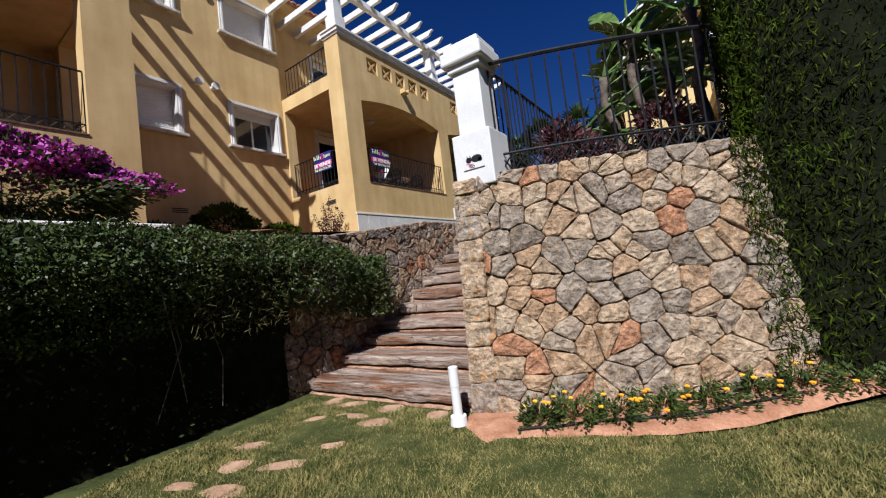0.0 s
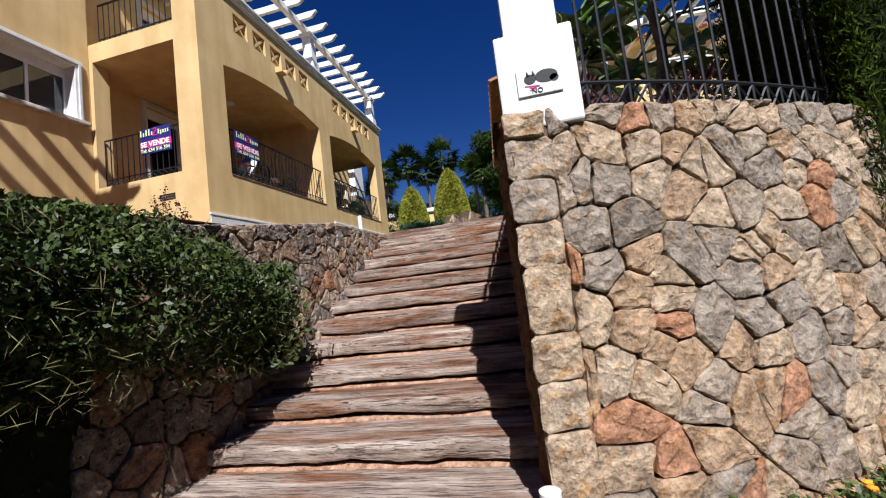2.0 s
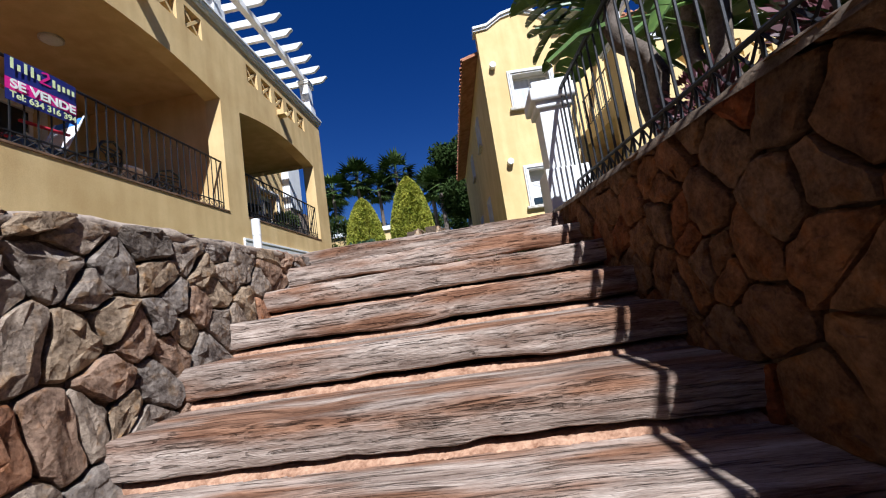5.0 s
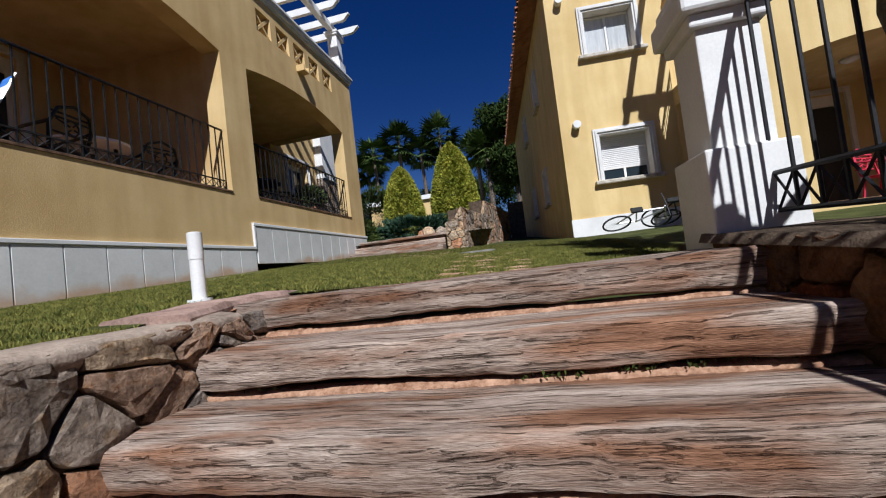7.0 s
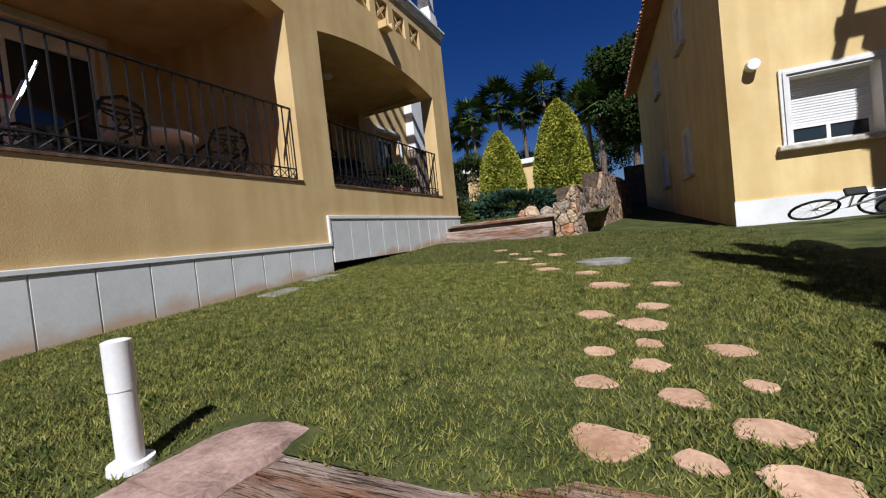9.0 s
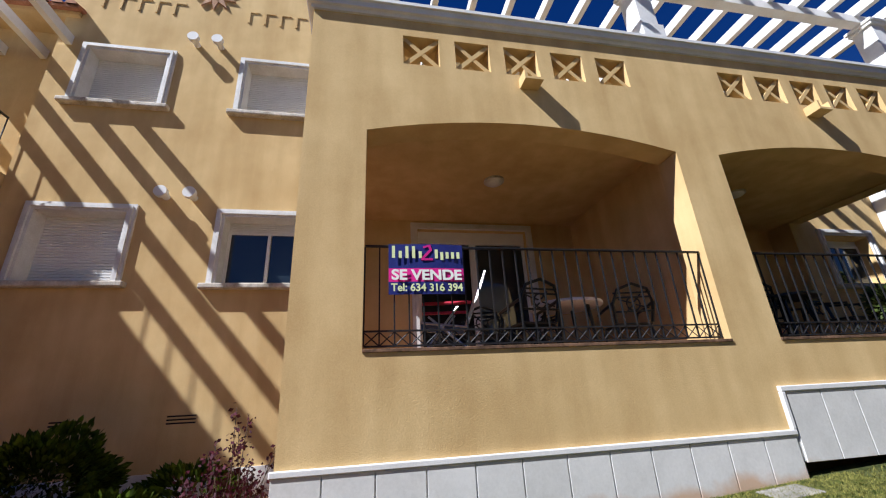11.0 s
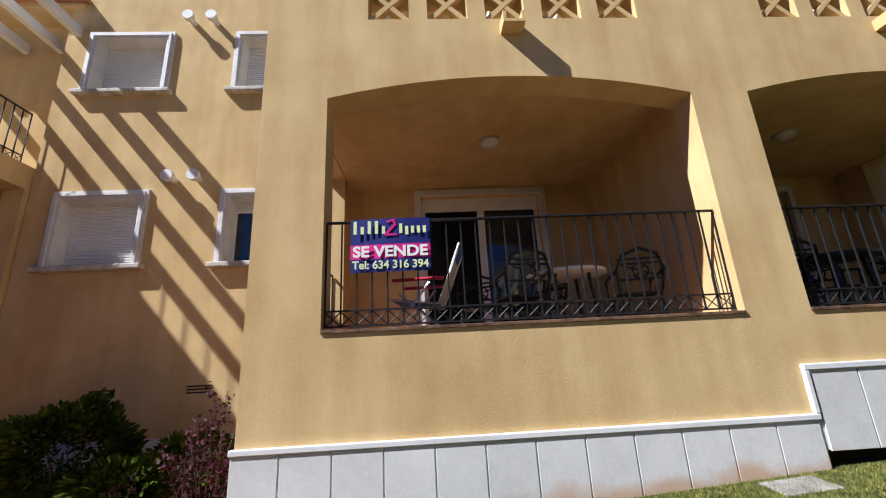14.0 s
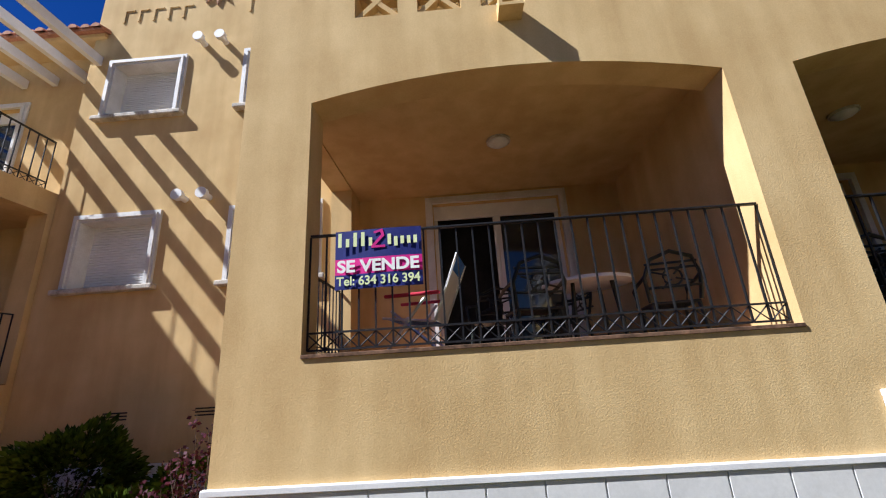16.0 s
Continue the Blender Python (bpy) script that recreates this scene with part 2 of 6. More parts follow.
TILE = tile_mat()
GROUT = mat("white_grout", (0.6, 0.59, 0.56), (0.78, 0.77, 0.74), 0.8, 5, 60, 0.1)
IRON = mat("black_iron", (0.012, 0.012, 0.014), (0.03, 0.03, 0.032), 0.5, 12, 80, 0.1, metal=0.3)
WOOD = wood_mat()
CLAY = mat("red_clay", (0.26, 0.115, 0.06), (0.52, 0.28, 0.17), 0.95, 5, 55, 0.6, spec=0.08)
MAUVE = mat("mauve_slab", (0.17, 0.105, 0.085), (0.42, 0.29, 0.235), 0.92, 6, 50, 0.6, spec=0.1)
SLAB = mat("sandstone_slab", (0.28, 0.16, 0.095), (0.55, 0.36, 0.24), 0.9, 4, 50, 0.35, island=0.12, spec=0.12)
GROUND = mat("turf_soil", (0.02, 0.028, 0.008), (0.09, 0.095, 0.03), 0.95, 3, 60, 0.5, spec=0.1)
GRASS = mat("dry_grass", (0.04, 0.06, 0.01), (0.27, 0.22, 0.08), 0.75, 6.0, 45, 0.0, island=0.9, spec=0.15)
GRASS2 = mat("fresh_grass", (0.016, 0.034, 0.003), (0.2, 0.18, 0.045), 0.75, 13.0, 60, 0.0, island=0.9, spec=0.15)
HEDGE = mat("hedge_leaf", (0.015, 0.03, 0.006), (0.075, 0.1, 0.02), 0.5, 3, 20, 0.0, island=0.6, spec=0.3)
STRAW = mat("dry_shoot", (0.06, 0.055, 0.02), (0.22, 0.19, 0.08), 0.8, 4, 20, 0.0, island=0.5, spec=0.15)
# Near-black: the shade inside the hedges is put into this colour
SHADE_CORE = mat("hedge_shade", (0.005, 0.006, 0.003), (0.015, 0.017, 0.008), 0.95, 6, 40, 0.5, spec=0.05)
CYPRESS = mat("cypress_leaf", (0.006, 0.014, 0.001), (0.085, 0.125, 0.01), 0.85, 2.5, 20, 0.0, island=0.7, spec=0.05)
PINE = mat("pine_needle", (0.01, 0.02, 0.004), (0.04, 0.06, 0.015), 0.85, 3, 20, 0.0, island=0.6, spec=0.05)
THUJA = mat("thuja_leaf", (0.14, 0.17, 0.012), (0.4, 0.38, 0.05), 0.6, 3, 20, 0.0, island=0.4, spec=0.2)
JUNIPER = mat("juniper_leaf", (0.02, 0.055, 0.03), (0.07, 0.13, 0.08), 0.6, 3, 20, 0.0, island=0.5, spec=0.2)
PALM = mat("palm_leaf", (0.02, 0.04, 0.008), (0.085, 0.12, 0.03), 0.8, 3, 20, 0.0, island=0.5, spec=0.1)
BIGLEAF = mat("banana_leaf", (0.03, 0.075, 0.012), (0.13, 0.2, 0.04), 0.38, 2, 12, 0.15, island=0.5, spec=0.5)
PETAL = mat("purple_bract", (0.2, 0.02, 0.16), (0.46, 0.07, 0.36), 0.6, 3, 20, 0.0, island=0.4)
MARIGOLD = mat("marigold_petal", (0.75, 0.26, 0.01), (0.95, 0.5, 0.03), 0.6, 8, 40, 0.0, island=0.2)
BARK = mat("bark", (0.05, 0.038, 0.028), (0.2, 0.16, 0.13), 0.95, 9, 50, 0.7, spec=0.1)
ROOF = mat("terracotta", (0.26, 0.1, 0.05), (0.52, 0.25, 0.14), 0.9, 4, 40, 0.3, island=0.25)
SHUTTER = mat("shutter_slat", (0.68, 0.67, 0.66), (0.78, 0.77, 0.76), 0.6, 3, 40, 0.05)
# Near-black, so that the unlit rooms' shade is in the colour
DARKIN = mat("near_black", (0.012, 0.012, 0.013), (0.03, 0.03, 0.03), 0.9, 2, 20, 0.0)
TERRACE = mat("terracotta_floor", (0.24, 0.11, 0.06), (0.42, 0.22, 0.13), 0.7, 4, 40, 0.1)
PLASTIC = mat("dark_resin", (0.008, 0.011, 0.01), (0.02, 0.026, 0.023), 0.4, 6, 40, 0.0)
ALU = mat("aluminium", (0.6, 0.6, 0.6), (0.75, 0.75, 0.75), 0.35, 9, 60, 0.02, metal=0.8)
REDC = mat("red_fabric", (0.42, 0.02, 0.04), (0.6, 0.04, 0.08), 0.8, 8, 80, 0.1)
BLUEC = mat("blue_fabric", (0.03, 0.12, 0.42), (0.06, 0.2, 0.6), 0.8, 8, 80, 0.1)
NAVY = mat("banner_navy", (0.012, 0.016, 0.12), (0.02, 0.026, 0.17), 0.5, 5, 40, 0.05)
PINK = mat("banner_pink", (0.5, 0.01, 0.17), (0.62, 0.02, 0.24), 0.5, 5, 40, 0.05)
INK = mat("black_ink", (0.01, 0.01, 0.01), (0.02, 0.02, 0.02), 0.5, 5, 40, 0.0)
LETTER = mat("banner_letter", (0.75, 0.76, 0.7), (0.85, 0.86, 0.8), 0.5, 5, 40, 0.0)
LIME = mat("banner_lime", (0.66, 0.72, 0.35), (0.76, 0.82, 0.45), 0.5, 5, 40, 0.0)
RUBBER = mat("black_rubber", (0.01, 0.01, 0.01), (0.025, 0.025, 0.025), 0.8, 9, 60, 0.1)


def glass_mat():
    m = bpy.data.materials.new("window_glass")
    m.use_nodes = True
    b = m.node_tree.nodes["Principled BSDF"]
    b.inputs["Base Color"].default_value = (0.02, 0.03, 0.04, 1)
    b.inputs["Roughness"].default_value = 0.03
    b.inputs["Specular IOR Level"].default_value = 0.7
    return m


GLASS = glass_mat()
CURTAINED = mat("glass_before_white_curtain", (0.4, 0.42, 0.43), (0.58, 0.59, 0.6), 0.08, 2, 12, 0.0, stretch=(6, 6, 0.4), spec=0.7)

# ---- building helpers ----


def empty(name, label, category, group="", at=(0, 0, 0), kind=""):
    ob = new(name)
    ob.location = at
    ob.empty_display_size = 0.2
    return tagged(ob, label, category, group, kind)


def part(name, bm, material, parent=None, label="", smooth=False, kind=""):
    """Links a bmesh as one mesh object, under a thing or a part."""
    bmesh.ops.recalc_face_normals(bm, faces=bm.faces)
    me = bpy.data.meshes.new(name)
    bm.to_mesh(me)
    bm.free()
    me.materials.append(material)
    if smooth:
        me.polygons.foreach_set("use_smooth", [True] * len(me.polygons))
    ob = new(name, me)
    under(ob, parent)
    return tagged(ob, label, "", "", kind)


def under(ob, parent):
    """Parents ob, whose mesh is in world metres; every thing's and part's own location is in world metres too."""
    if parent:
        ob.parent = parent
        ob.matrix_parent_inverse = Matrix.Translation(-parent.location)
    return ob


def same(name, me, parent, m):
    """One more object on a shared mesh."""
    ob = new(name, me)
    under(ob, parent)
    ob.matrix_basis = m
    return ob


def ident(u, d, z):
    return Vector((u, d, z))


def box(bm, f, u, d, z, bevel=0.0):
    vs = [bm.verts.new(f(a, b, c)) for c in z for b in d for a in u]
    fs = [bm.faces.new([vs[i] for i in q]) for q in ((0, 1, 3, 2), (4, 6, 7, 5), (0, 4, 5, 1), (2, 3, 7, 6), (0, 2, 6, 4), (1, 5, 7, 3))]
    if bevel:
        es = list({e for q in fs for e in q.edges})
        bmesh.ops.bevel(bm, geom=es, offset=bevel, segments=2, affect="EDGES", profile=0.5)
    return vs


def panel(bm, f, outline, holes, d):
    """A wall with openings: an outline in (u, z) with holes, from depth d[0] to d[1]."""
    edges = []
    for loop in (outline, *holes):
        vs = [bm.verts.new(f(u, d[0], z)) for u, z in loop]
        edges += [bm.edges.new((vs[i], vs[i - 1])) for i in range(len(vs))]
    faces = [g for g in bmesh.ops.triangle_fill(bm, edges=edges, use_beauty=True, use_dissolve=False)["geom"] if isinstance(g, bmesh.types.BMFace)]
    grown = bmesh.ops.extrude_face_region(bm, geom=faces)["geom"]
    shift = f(0, d[1], 0) - f(0, d[0], 0)
    bmesh.ops.translate(bm, verts=[g for g in grown if isinstance(g, bmesh.types.BMVert)], vec=shift)


def rect(u0, u1, z0, z1):
    return [(u0, z0), (u1, z0), (u1, z1), (u0, z1)]


def arch(u0, u1, z0, spring, apex, n=12):
    """An opening with a flat segmental arch."""
    r = apex - spring
    top = [(u1 - (u1 - u0) * k / n, spring + r * (1 - (2 * k / n - 1) ** 2)) for k in range(n + 1)]
    return [(u0, z0), (u1, z0)] + top


def tube(bm, pts, radius, n=6, taper=1.0):
    """A round bar along points."""
    rings = []
    for k, p in enumerate(pts):
        p = Vector(p)
        a = (Vector(pts[min(k + 1, len(pts) - 1)]) - Vector(pts[max(k - 1, 0)])).normalized()
        s = a.orthogonal().normalized() if abs(a.z) > 0.9 else a.cross(Vector((0, 0, 1))).normalized()
        t = a.cross(s)
        r = radius * (1 + (taper - 1) * k / max(1, len(pts) - 1))
        rings.append([bm.verts.new(p + r * (math.cos(2 * math.pi * i / n) * s + math.sin(2 * math.pi * i / n) * t)) for i in range(n)])
    for a, b in zip(rings, rings[1:]):
        for i in range(n):
            bm.faces.new((a[i], a[(i + 1) % n], b[(i + 1) % n], b[i]))
    bm.faces.new(rings[0]), bm.faces.new(rings[-1])


def cylinder(bm, at, r0, r1, z0, z1, n=20):
    x, y = at
    lo = [bm.verts.new((x + r0 * math.cos(2 * math.pi * i / n), y + r0 * math.sin(2 * math.pi * i / n), z0)) for i in range(n)]
    hi = [bm.verts.new((x + r1 * math.cos(2 * math.pi * i / n), y + r1 * math.sin(2 * math.pi * i / n), z1)) for i in range(n)]
    for i in range(n):
        bm.faces.new((lo[i], lo[(i + 1) % n], hi[(i + 1) % n], hi[i]))
    bm.faces.new(lo), bm.faces.new(hi)


def cloud(name, verts, faces, material, parent=None, label="", kind="", category=""):
    """A mesh from arrays made in code (leaves, blades)."""
    me = bpy.data.meshes.new(name)
    nv, nf, k = len(verts), len(faces), faces.shape[1]
    me.vertices.add(nv)
    me.vertices.foreach_set("co", np.asarray(verts, np.float32).ravel())
    me.loops.add(nf * k)
    me.loops.foreach_set("vertex_index", np.asarray(faces, np.int32).ravel())
    me.polygons.add(nf)
    me.polygons.foreach_set("loop_start", np.arange(0, nf * k, k, dtype=np.int32))
    me.update(calc_edges=True)
    me.validate()
    me.materials.append(material)
    ob = new(name, me)
    under(ob, parent)
    return tagged(ob, label, category, "", kind)


def leaves(centres, size, seed, long=2.0, out=None, lift=0.0):
    """Leaf diamonds round given centres: verts and faces. out: directions that they favour."""
    r = np.random.default_rng(seed)
    n = len(centres)
    a = r.normal(size=(n, 3))
    if out is not None:
        a = a * 0.75 + out
    a[:, 2] += lift
    a /= np.linalg.norm(a, axis=1, keepdims=True)
    b = np.cross(a, r.normal(size=(n, 3)))
    b /= np.linalg.norm(b, axis=1, keepdims=True)
    s = (size * r.uniform(0.6, 1.3, n))[:, None]
    v = np.stack([centres - a * s * long / 2, centres + b * s / 2, centres + a * s * long / 2, centres - b * s / 2], 1).reshape(-1, 3)
    return v, np.arange(4 * n).reshape(-1, 4)


# ---- ground ----
F, R, LW, RW = -7.07, -9.76, -3.9, -1.45


def lawn_z(x, y):
    return 2.38 + 0.058 * (y - 8.96) + 0.04 * (-3.09 - x)


def front_y(x):
    """The foot line of the curved front wall."""
    u = x + 1.39
    return 2.81 + 0.3 * u + 0.085 * u * u


def sheet(name, x, y, nx, ny, zf, material, label, rough=0.0):
    bm = bmesh.new()
    vs = [[bm.verts.new((x[0] + (x[1] - x[0]) * i / nx, y[0] + (y[1] - y[0]) * j / ny, 0)) for i in range(nx + 1)] for j in range(ny + 1)]
    for row in vs:
        for v in row:
            v.co.z = zf(v.co.x, v.co.y) + rough * noise.noise(Vector((v.co.x, v.co.y, 3)) * 1.7)
    for j in range(ny):
        for i in range(nx):
            bm.faces.new((vs[j][i], vs[j][i + 1], vs[j + 1][i + 1], vs[j + 1][i]))
    return tagged(part(name, bm, material, None, "", True), label, "ground", "", "structure")


sheet("ground", (-400, 400), (-400, 400), 8, 8, lambda x, y: -0.35, GROUND, "flat earth reaching out to the horizon")
sheet("ground_lower_lawn", (-9, 9), (-12, 4.6), 60, 60, lambda x, y: -0.012, GROUND, "mown lawn soil below the stone wall", 0.03)
sheet("ground_upper_lawn", (-7.2, -1.45), (8.5, 32), 30, 60, lambda x, y: lawn_z(x, y) - 0.012, GROUND, "sloping lawn soil between the houses", 0.012)
sheet("ground_corner_lawn", (-6.4, -4.2), (5.2, 8.5), 16, 20, lambda x, y: lawn_z(x, y) - (0.012 if y > 6.95 - (x + 7) * 0.62 else 0.1), GROUND, "lawn soil behind the stone wall's head", 0.012)
sheet("ground_side_lawn", (-1.5, 3.5), (8.85, 16.2), 12, 20, lambda x, y: lawn_z(-1.5, y) - 0.01, GROUND, "lawn soil before the neighbouring house", 0.012)
sheet("ground_bed", (-10.2, -4.05), (-9, 8.44), 20, 40, lambda x, y: lawn_z(x, max(y, 4)) - 0.04, CLAY, "bare red earth bed before the house", 0.06)
sheet("ground_neighbour_garden", (-1.3, 30), (4.3, 8.8), 12, 8, lambda x, y: 2.4 + 0.03 * (y - 8), GROUND, "raised garden soil behind the stone wall", 0.03)
sheet("ground_far_terrace", (-40, -3.5), (16.3, 120), 12, 20, lambda x, y: 3.25 + 0.07 * (y - 16.2), GROUND, "rising grass terrace behind the houses", 0.05)
sheet("ground_back_slope", (-3.5, 60), (32, 120), 10, 12, lambda x, y: 4.35 + 0.07 * (y - 32), GROUND, "rising slope behind the neighbouring house", 0.05)

# Unseen walls, added to keep some sky light off the balconies
for name, u, v in (("wall_sky_block_east", (11.2, 11.6), (-16, 12.2)), ("wall_sky_block_south", (-12, 11.2), (-16, -15.6))):
    bm = bmesh.new()
    bmesh.ops.create_cube(bm, size=1.0)
    for q in bm.verts:
        q.co = Vector((u[0] if q.co.x < 0 else u[1], v[0] if q.co.y < 0 else v[1], -0.4 if q.co.z < 0 else 7.0))
    tagged(part(name, bm, SKY_BLOCK), "plain dark wall added out of view to block sky light", "wall", "", "structure")

# ---- stair ----
FRONTS = [2.85, 3.45, 3.88, 4.27, 4.76, 5.16, 5.56, 5.957, 6.36, 6.76, 7.16, 7.56, 7.98, 8.62]
BASES = [0, 0.165, 0.33, 0.49, 0.655, 0.85, 1.045, 1.239, 1.43, 1.62, 1.81, 2.0, 2.18, 2.36]


def sleeper(k):
    """One weathered sleeper: a long beam with worn, wavy edges and cracks."""
    y0, y1, z0, z1 = FRONTS[k], FRONTS[k + 1] + 0.03, BASES[k] + 0.042, BASES[k + 1]
    x0, x1 = LW - (0.19 if k == 12 else 0.06), RW + 0.06
    n, ring = 90, 10
    bm = bmesh.new()
    prev = None
    for i in range(n + 1):
        x = x0 + (x1 - x0) * i / n
        w = lambda s, f=2.2: noise.noise(Vector((x * f, k * 7.3 + s, s)))
        fr, top, bot = 0.03 * w(1) + 0.012 * w(2, 9), 0.015 * w(3) + 0.006 * w(4, 10), 0.028 * w(5, 1.6) + 0.01 * w(6, 8)
        dip = 0.012 * w(7, 3)
        prof = [(y1, z0 - 0.02), (y0 + 0.03 + fr, z0 - 0.005 + bot), (y0 + 0.006 + fr, z0 + 0.006 + bot), (y0 + fr, z0 + 0.03 + bot * 0.6), (y0 + fr + 0.008 * w(8, 12), z1 - 0.035 + top), (y0 + fr + 0.006, z1 - 0.01 + top), (y0 + fr + 0.025, z1 - 0.001 + top), (y0 + 0.14 + fr * 0.5, z1 + dip), (y0 + 0.28, z1 + dip * 0.7), (y1, z1 - 0.006)]
        vs = [bm.verts.new((x, a, b)) for a, b in prof]
        if prev:
            for j in range(ring):
                bm.faces.new((prev[j], prev[(j + 1) % ring], vs[(j + 1) % ring], vs[j]))
        else:
            bm.faces.new(vs)
        prev = vs
    bm.faces.new(prev)
    return bm


stair = empty("stair", "weathered railway sleeper garden stair between stone walls", "stair", kind="structure")
for k in range(13):
    ob = part("sleeper", sleeper(k), WOOD, stair)
    bm = bmesh.new()
    n = 220
    rows = []
    for i in range(n + 1):
        x = LW + (RW - LW) * i / n
        a = 0.012 * noise.noise(Vector((x * 9, k, 1))) + 0.016 * noise.noise(Vector((x * 34, k, 2))) + 0.011 * noise.noise(Vector((x * 80, k, 4)))
        rows.append([bm.verts.new((x, FRONTS[k] + 0.024 + a, BASES[k] - 0.03)), bm.verts.new((x, FRONTS[k] + 0.02 + a, BASES[k] + 0.004 + a * 0.5)), bm.verts.new((x, FRONTS[k] + 0.046 + a, BASES[k] + 0.017 + a * 0.7)), bm.verts.new((x, FRONTS[k] + 0.09, BASES[k] + 0.02))])
    for a, b in zip(rows, rows[1:]):
        for j in range(3):
            bm.faces.new((a[j], b[j], b[j + 1], a[j + 1]))
    part("mortar_bed", bm, BEAD, stair, "crumbling orange mortar", True)
bm = bmesh.new()
panel(bm, lambda u, d, z: Vector((d, u, z)), [(2.95, -0.3), (8.6, -0.3), (8.6, 2.1), (8.1, 1.88), (3.6, -0.1), (3.0, -0.12)], [], (LW, RW))
part("earth_core", bm, CLAY, stair)

# ---- stone walls ----


def wall_solid(name, f, outline, thick, label):
    bm = bmesh.new()
    panel(bm, f, outline, [], (0.0, -thick))
    return tagged(part(name, bm, MORTAR), label, "wall", "", "structure")


def cells(u0, u1, z0, z1, size, seed):
    """Uneven stone outlines: the cells of jittered points, clipped to a rectangle."""
    r = random.Random(seed)
    pts = []
    rows = max(2, round((z1 - z0) / size))
    for j in range(-1, rows + 1):
        step = size * r.uniform(0.95, 1.35)
        n = max(2, round((u1 - u0) / step))
        for i in range(-1, n + 1):
            pts.append((u0 + (i + 0.5 + (j % 2) * 0.5 + r.uniform(-0.34, 0.34)) * (u1 - u0) / n, z0 + (j + 0.5 + r.uniform(-0.34, 0.34)) * (z1 - z0) / rows))
    pts = [p for p in pts if r.random() > 0.2]
    pts += [(a + r.uniform(0.35, 0.6) * size * r.choice((-1, 1)), b + r.uniform(0.3, 0.55) * size * r.choice((-1, 1))) for a, b in pts if r.random() < 0.2]
    out = []
    for p in pts:
        poly = [(u0, z0), (u1, z0), (u1, z1), (u0, z1)]
        for q in sorted(pts, key=lambda q: (q[0] - p[0]) ** 2 + (q[1] - p[1]) ** 2)[1:22]:
            nx, nz = q[0] - p[0], q[1] - p[1]
            c = (q[0] ** 2 + q[1] ** 2 - p[0] ** 2 - p[1] ** 2) / 2
            cut = []
            for a, b in zip(poly, poly[1:] + poly[:1]):
                da, db = a[0] * nx + a[1] * nz - c, b[0] * nx + b[1] * nz - c
                if da <= 0:
                    cut.append(a)
                if da * db < 0:
                    t = da / (da - db)
                    cut.append((a[0] + t * (b[0] - a[0]), a[1] + t * (b[1] - a[1])))
            poly = cut
            if len(poly) < 3:
                break
        if len(poly) >= 3:
            area = abs(sum(a[0] * b[1] - b[0] * a[1] for a, b in zip(poly, poly[1:] + poly[:1]))) / 2
            if area > 0.004:
                out.append(poly)
    return out


def stone(f, poly, r, gap=0.011, proud=(0.03, 0.06), back=0.03):
    """One stone: a rough-hewn polygon with a rounded rim and a lumpy face."""
    cu, cz = sum(p[0] for p in poly) / len(poly), sum(p[1] for p in poly) / len(poly)
    ring = []
    for a, b in zip(poly, poly[1:] + poly[:1]):
        ln = math.hypot(b[0] - a[0], b[1] - a[1])
        if ln < 0.015:
            continue
        ring.append((a[0] * 0.9 + b[0] * 0.1, a[1] * 0.9 + b[1] * 0.1))
        for m in ((0.33, 0.66) if ln > 0.14 else (0.5,) if ln > 0.07 else ()):
            ring.append((a[0] * (1 - m) + b[0] * m + r.uniform(-0.009, 0.009), a[1] * (1 - m) + b[1] * m + r.uniform(-0.009, 0.009)))
        ring.append((a[0] * 0.1 + b[0] * 0.9, a[1] * 0.1 + b[1] * 0.9))
    if len(ring) < 3:
        return None
    size = max(math.hypot(p[0] - cu, p[1] - cz) for p in ring)
    h, tu, tz = r.uniform(*proud), r.uniform(-0.06, 0.06), r.uniform(-0.06, 0.06)
    bm = bmesh.new()
    levels = []
    for inset, d in ((gap, -back), (gap, h * 0.7), (gap + 0.005 + 0.01 * r.random(), h)):
        row = []
        for u, z in ring:
            k = max(0.3, 1 - inset / max(0.03, math.hypot(u - cu, z - cz)))
            uu, zz = cu + (u - cu) * k, cz + (z - cz) * k
            dd = d + (0 if d < 0 else (tu * (uu - cu) + tz * (zz - cz)) + r.uniform(-0.006, 0.006))
            row.append(bm.verts.new(f(uu, dd, zz)))
        levels.append(row)
    mid = [bm.verts.new(f(cu + (u - cu) * 0.45 + r.uniform(-0.01, 0.01), h + 0.006 + r.uniform(-0.009, 0.01) + tu * (u - cu) * 0.45, cz + (z - cz) * 0.45)) for u, z in ring[::2]]
    for a, b in zip(levels, levels[1:]):
        for i in range(len(ring)):
            bm.faces.new((a[i], a[(i + 1) % len(ring)], b[(i + 1) % len(ring)], b[i]))
    top, m = levels[-1], len(mid)
    for i in range(m):
        j = (i + 1) % m
        a, b = 2 * i, (2 * i + 1)
        if b < len(ring):
            bm.faces.new((top[a], top[b], mid[i]))
            nx = (2 * i + 2) % len(ring) if j else 0
            bm.faces.new((top[b], top[nx], mid[j], mid[i]))
        else:
            bm.faces.new((top[a], top[0], mid[j], mid[i]))
    if m >= 3:
        bm.faces.new(mid)
    return bm


